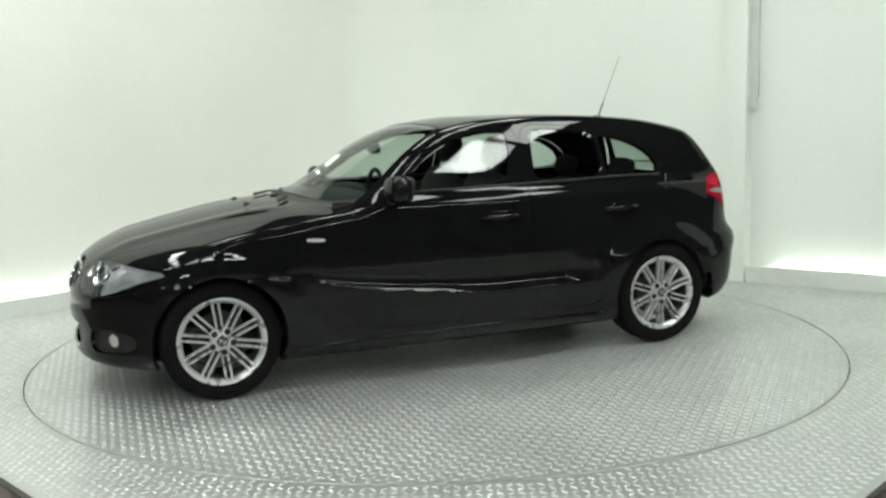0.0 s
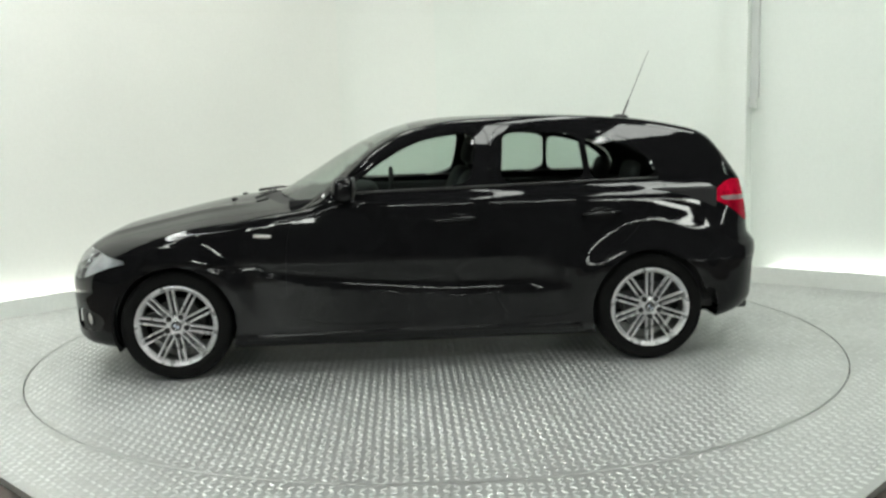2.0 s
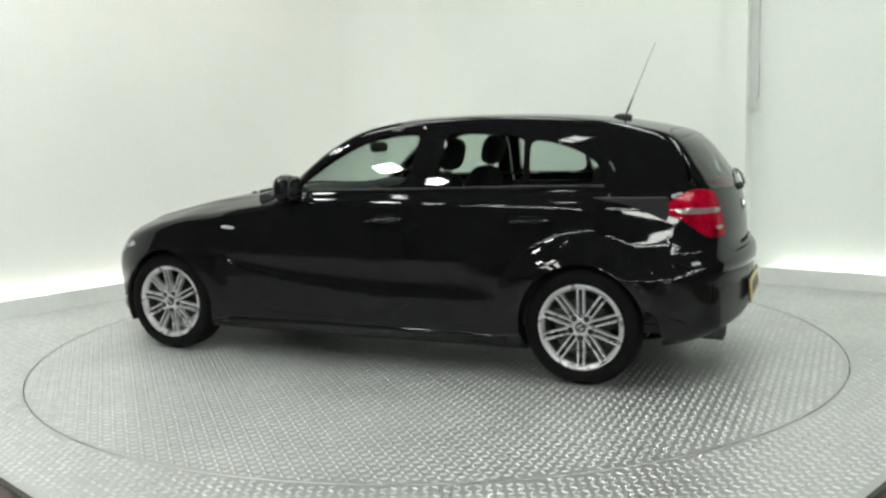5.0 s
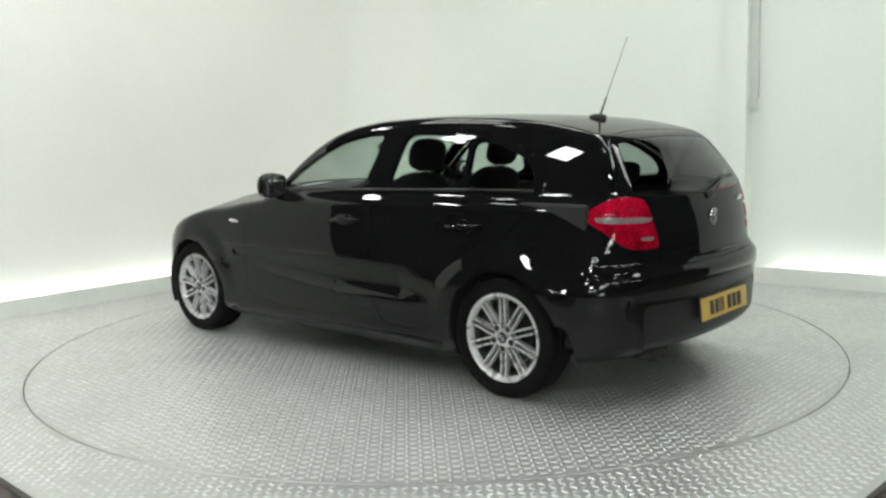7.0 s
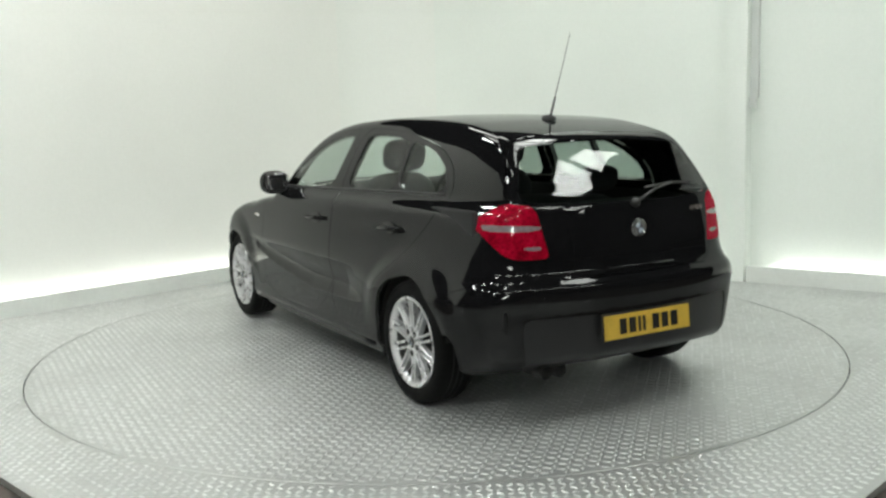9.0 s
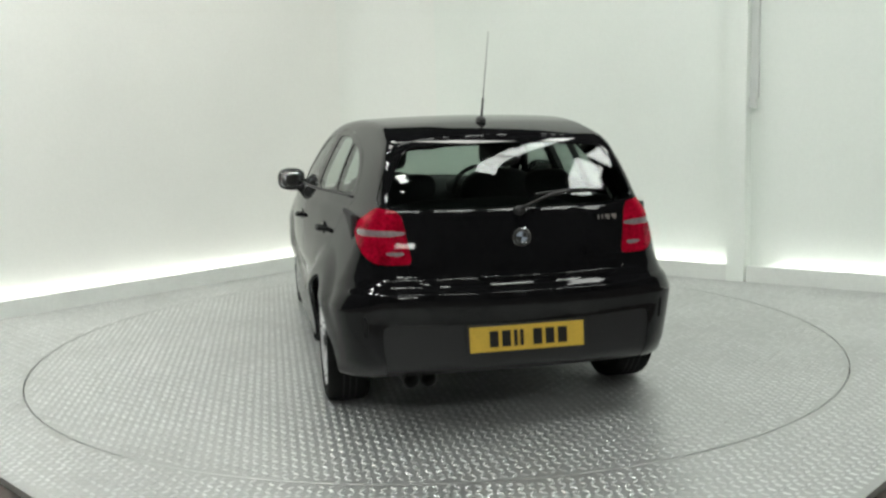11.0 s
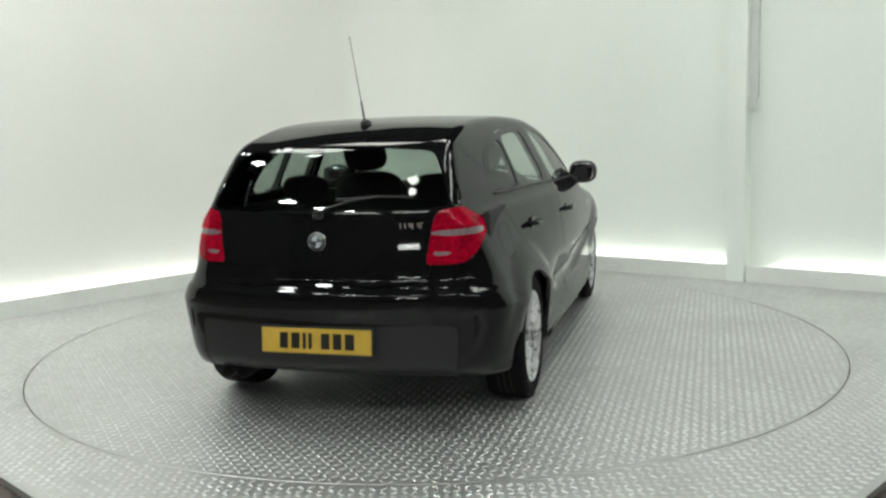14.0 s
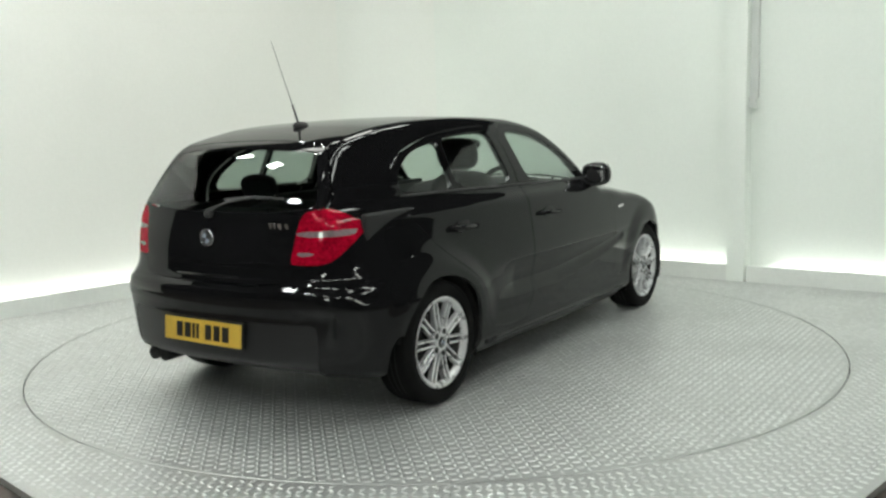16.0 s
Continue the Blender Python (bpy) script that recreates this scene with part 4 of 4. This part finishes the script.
# tailgate pull strip above the bumper
part("tailgate_grip", tube([(tail_x(0.20, 0.70) - 0.004, 0.20, 0.70), (tail_x(0, 0.70) - 0.006, 0, 0.70), (tail_x(0.20, 0.70) - 0.004, -0.20, 0.70)], 0.007, 8), PAINT, gate, smooth=True)

# number plate: yellow, with plain dark bars
plate_m = pose(-0.787, 0, 0.4365, 0, 5, 0)
plate_ob = part("number_plate", box((0.006, 0.52, 0.111), (0, 0, 0), 0.0025, turn=plate_m, bm=None), YELLOW, car, "yellow rear number plate with black bars")
bmesh_at = 0.175
for w in (0.046, 0.046, 0.018, 0.018, None, 0.046, 0.046, 0.050):
    if w is None:
        bmesh_at -= 0.030
        continue
    y = bmesh_at - w / 2
    part("plate_bar", box((0.002, w * 0.86, 0.070), (0, 0, 0), 0, plate_m @ Matrix.Translation((-0.0042, y, 0))), INK, plate_ob)
    bmesh_at -= w + 0.010
part("plate_surround", box((0.006, 0.54, 0.128), (0, 0, 0), 0.002, plate_m @ Matrix.Translation((0.005, 0, 0))), PLASTIC, plate_ob)

# tailpipe
for y in (0.425, 0.505):
    part("tailpipe", lathe([(0.026, -0.16), (0.033, -0.16), (0.035, 0.0), (0.033, 0.004), (0.030, 0.0), (0.029, -0.10), (0.001, -0.10)], 28, turn=pose(-0.675, y, 0.250, 0, 0, 90)), STEEL, car, "steel tailpipe", True)

# rear wiper
pts_ = [(tail_x(0.0, 0.985) - 0.012, 0.0, 0.985), (tail_x(0.0, 0.995) - 0.03, -0.01, 1.0), (tail_x(-0.13, 1.04) - 0.028, -0.14, 1.045), (tail_x(-0.27, 1.062) - 0.018, -0.27, 1.062)]
wiper = part("rear_wiper", tube(pts_, 0.009, 8, taper=0.6), PLASTIC, gate, "black rear wiper", True)
part("wiper_blade", tube([(tail_x(-0.08, 1.045) - 0.010, -0.08, 1.050), (tail_x(-0.25, 1.062) - 0.010, -0.25, 1.062), (tail_x(-0.42, 1.058) - 0.010, -0.42, 1.056)], 0.006, 6), PLASTIC, gate)
part("wiper_cap", ellipsoid((0.022, 0.026, 0.022), (tail_x(0, 0.985) - 0.006, 0, 0.985)), PLASTIC, gate, smooth=True)
# windscreen wipers
for y0, y1 in ((0.38, -0.25), (-0.12, -0.62)):
    pts_ = []
    for i in range(7):
        y = y0 + (y1 - y0) * i / 6
        x = 2.20 - 0.36 * y * y + (0.10 if i == 0 else 0.0)
        pts_.append((x, y, top_z(x, y) + 0.014))
    arm = part("windscreen_wiper", tube(pts_, 0.009, 8, taper=0.6), PLASTIC, car, "black windscreen wiper", True)
    part("wiper_blade", tube([(q[0] - 0.025, q[1], top_z(q[0] - 0.025, q[1]) + 0.010) for q in pts_[2:]], 0.006, 6), PLASTIC, arm)
for y in (0.22, -0.22):
    x = 2.40
    part("washer_jet", ellipsoid((0.02, 0.014, 0.008), (x, y, top_z(x, y) + 0.003)), PLASTIC, car, smooth=True)

# ---- cabin ----
part("cabin_floor", box((2.9, 1.45, 0.05), (1.05, 0, 0.30), 0.01), CABIN, car)
part("firewall", box((0.06, 1.40, 0.62), (2.12, 0, 0.60), 0.01), CABIN, car)
for sgn in (1, -1):
    part("door_card", box((2.45, 0.03, 0.66), (0.80, sgn * 0.70, 0.645), 0.012), CABIN, car)
part("dashboard", ellipsoid((0.26, 0.68, 0.20), (1.86, 0, 0.80), None, 3.2), CABIN, car, "dark dashboard", True)
part("instrument_hood", ellipsoid((0.13, 0.19, 0.075), (1.66, -0.36, 0.94), None, 2.6), CABIN, car, smooth=True)
part("parcel_shelf", box((0.50, 1.16, 0.03), (-0.30, 0, 0.93), 0.01), CABIN, car, "black parcel shelf")
part("boot_wall", box((0.03, 1.16, 0.55), (-0.60, 0, 0.66), 0.01), CABIN, car)


def seat(x, y, lean_, name, width, top):
    back = part(name, ellipsoid((0.085, width, (top - 0.50) / 2), (x, y, (top + 0.50) / 2), pose(0, 0, 0, 0, -lean_, 0), 3.4), CLOTH, car, "charcoal cloth seat back", True)
    part("cushion", ellipsoid((0.27, width, 0.10), (x + 0.30, y, 0.50), None, 3.4), CLOTH, back, smooth=True)
    return back


for y in (0.36, -0.36):
    back = seat(1.02, y, 16, "front_seat", 0.245, 1.10)
    part("headrest", ellipsoid((0.055, 0.135, 0.095), (0.895, y, 1.195), pose(0, 0, 0, 0, -14, 0), 3.0), CLOTH, back, "charcoal cloth headrest", True)
    for s in (-0.05, 0.05):
        part("headrest_post", tube([(0.93, y + s, 1.06), (0.90, y + s, 1.18)], 0.006, 6), STEEL, back)
bench = seat(0.12, 0, 18, "rear_bench", 0.62, 0.99)
for y in (0.36, -0.36):
    part("headrest", ellipsoid((0.045, 0.125, 0.07), (-0.01, y, 1.055), pose(0, 0, 0, 0, -14, 0), 3.0), CLOTH, bench, "charcoal cloth headrest", True)
# steering wheel
m = pose(1.44, -0.36, 0.90, 0, -22, 90)
wheel_s = part("steering_wheel", lathe([(0.185 + 0.015 * math.cos(a), 0.015 * math.sin(a)) for a in [2 * math.pi * k / 8 for k in range(9)]], 40, turn=m), CABIN, car, "black steering wheel", True)
part("wheel_boss", ellipsoid((0.06, 0.03, 0.055), (0, 0, 0), None, 2.6, bm=None), CABIN, wheel_s, smooth=True).matrix_local = m
for a in (0, 180, 270):
    part("wheel_spoke", tube([m @ Vector((0.04 * math.cos(radians(a)), 0, 0.04 * math.sin(radians(a)))), m @ Vector((0.18 * math.cos(radians(a)), 0, 0.18 * math.sin(radians(a))))], 0.014, 6), CABIN, wheel_s)
inner = part("interior_mirror", ellipsoid((0.018, 0.115, 0.034), (1.56, 0, 1.235), pose(0, 0, 0, 0, 8, 0), 3.0), CABIN, car, "black interior mirror", True)
part("mirror_stalk", tube([(1.57, 0, 1.25), (1.62, 0, 1.27)], 0.009, 6), CABIN, inner)
# roof lining just under the roof
bm = bmesh.new()
rows_ = []
for i in range(15):
    x = -0.38 + 1.66 * i / 14
    rows_.append([bm.verts.new((x, y, top_z(x, y * 0.60) - 0.035)) for y in [k / 6 * 0.52 for k in range(-6, 7)]])
for a, b in zip(rows_, rows_[1:]):
    for k in range(len(a) - 1):
        bm.faces.new((a[k], a[k + 1], b[k + 1], b[k]))
part("roof_lining", bm, CABIN, car, smooth=True)


# the tread lozenges by the front of the plate, one by one
data = bpy.data.meshes.new("tread_lozenge")
data.from_pydata(BAR.tolist(), [], BAR_FACES.tolist())
data.materials.append(TREAD)
for x, y, a in near_spots:
    ob = new("tread_lozenge", data)
    ob.parent = plate
    ob.matrix_local = pose(x, y, 0, 0, 0, math.degrees(a))


# ---- motion ----
def motions():
    rows_car, rows_disc = [], []
    for i in range(65):
        t = i * 0.25
        a = 201.151 - 9.0383 * t - 0.004196 * t * t
        c, s = math.cos(radians(a)), math.sin(radians(a))
        rows_car.append((t, pose(-1.1771 * c + 0.01346 * s, -1.1771 * s - 0.01346 * c, 0.003, 0, 0, a)))
        rows_disc.append((t, pose(0, 0, 0, 0, 0, a - 201.151)))
    walk(car, rows_car)
    walk(turntable, rows_disc)


motions()
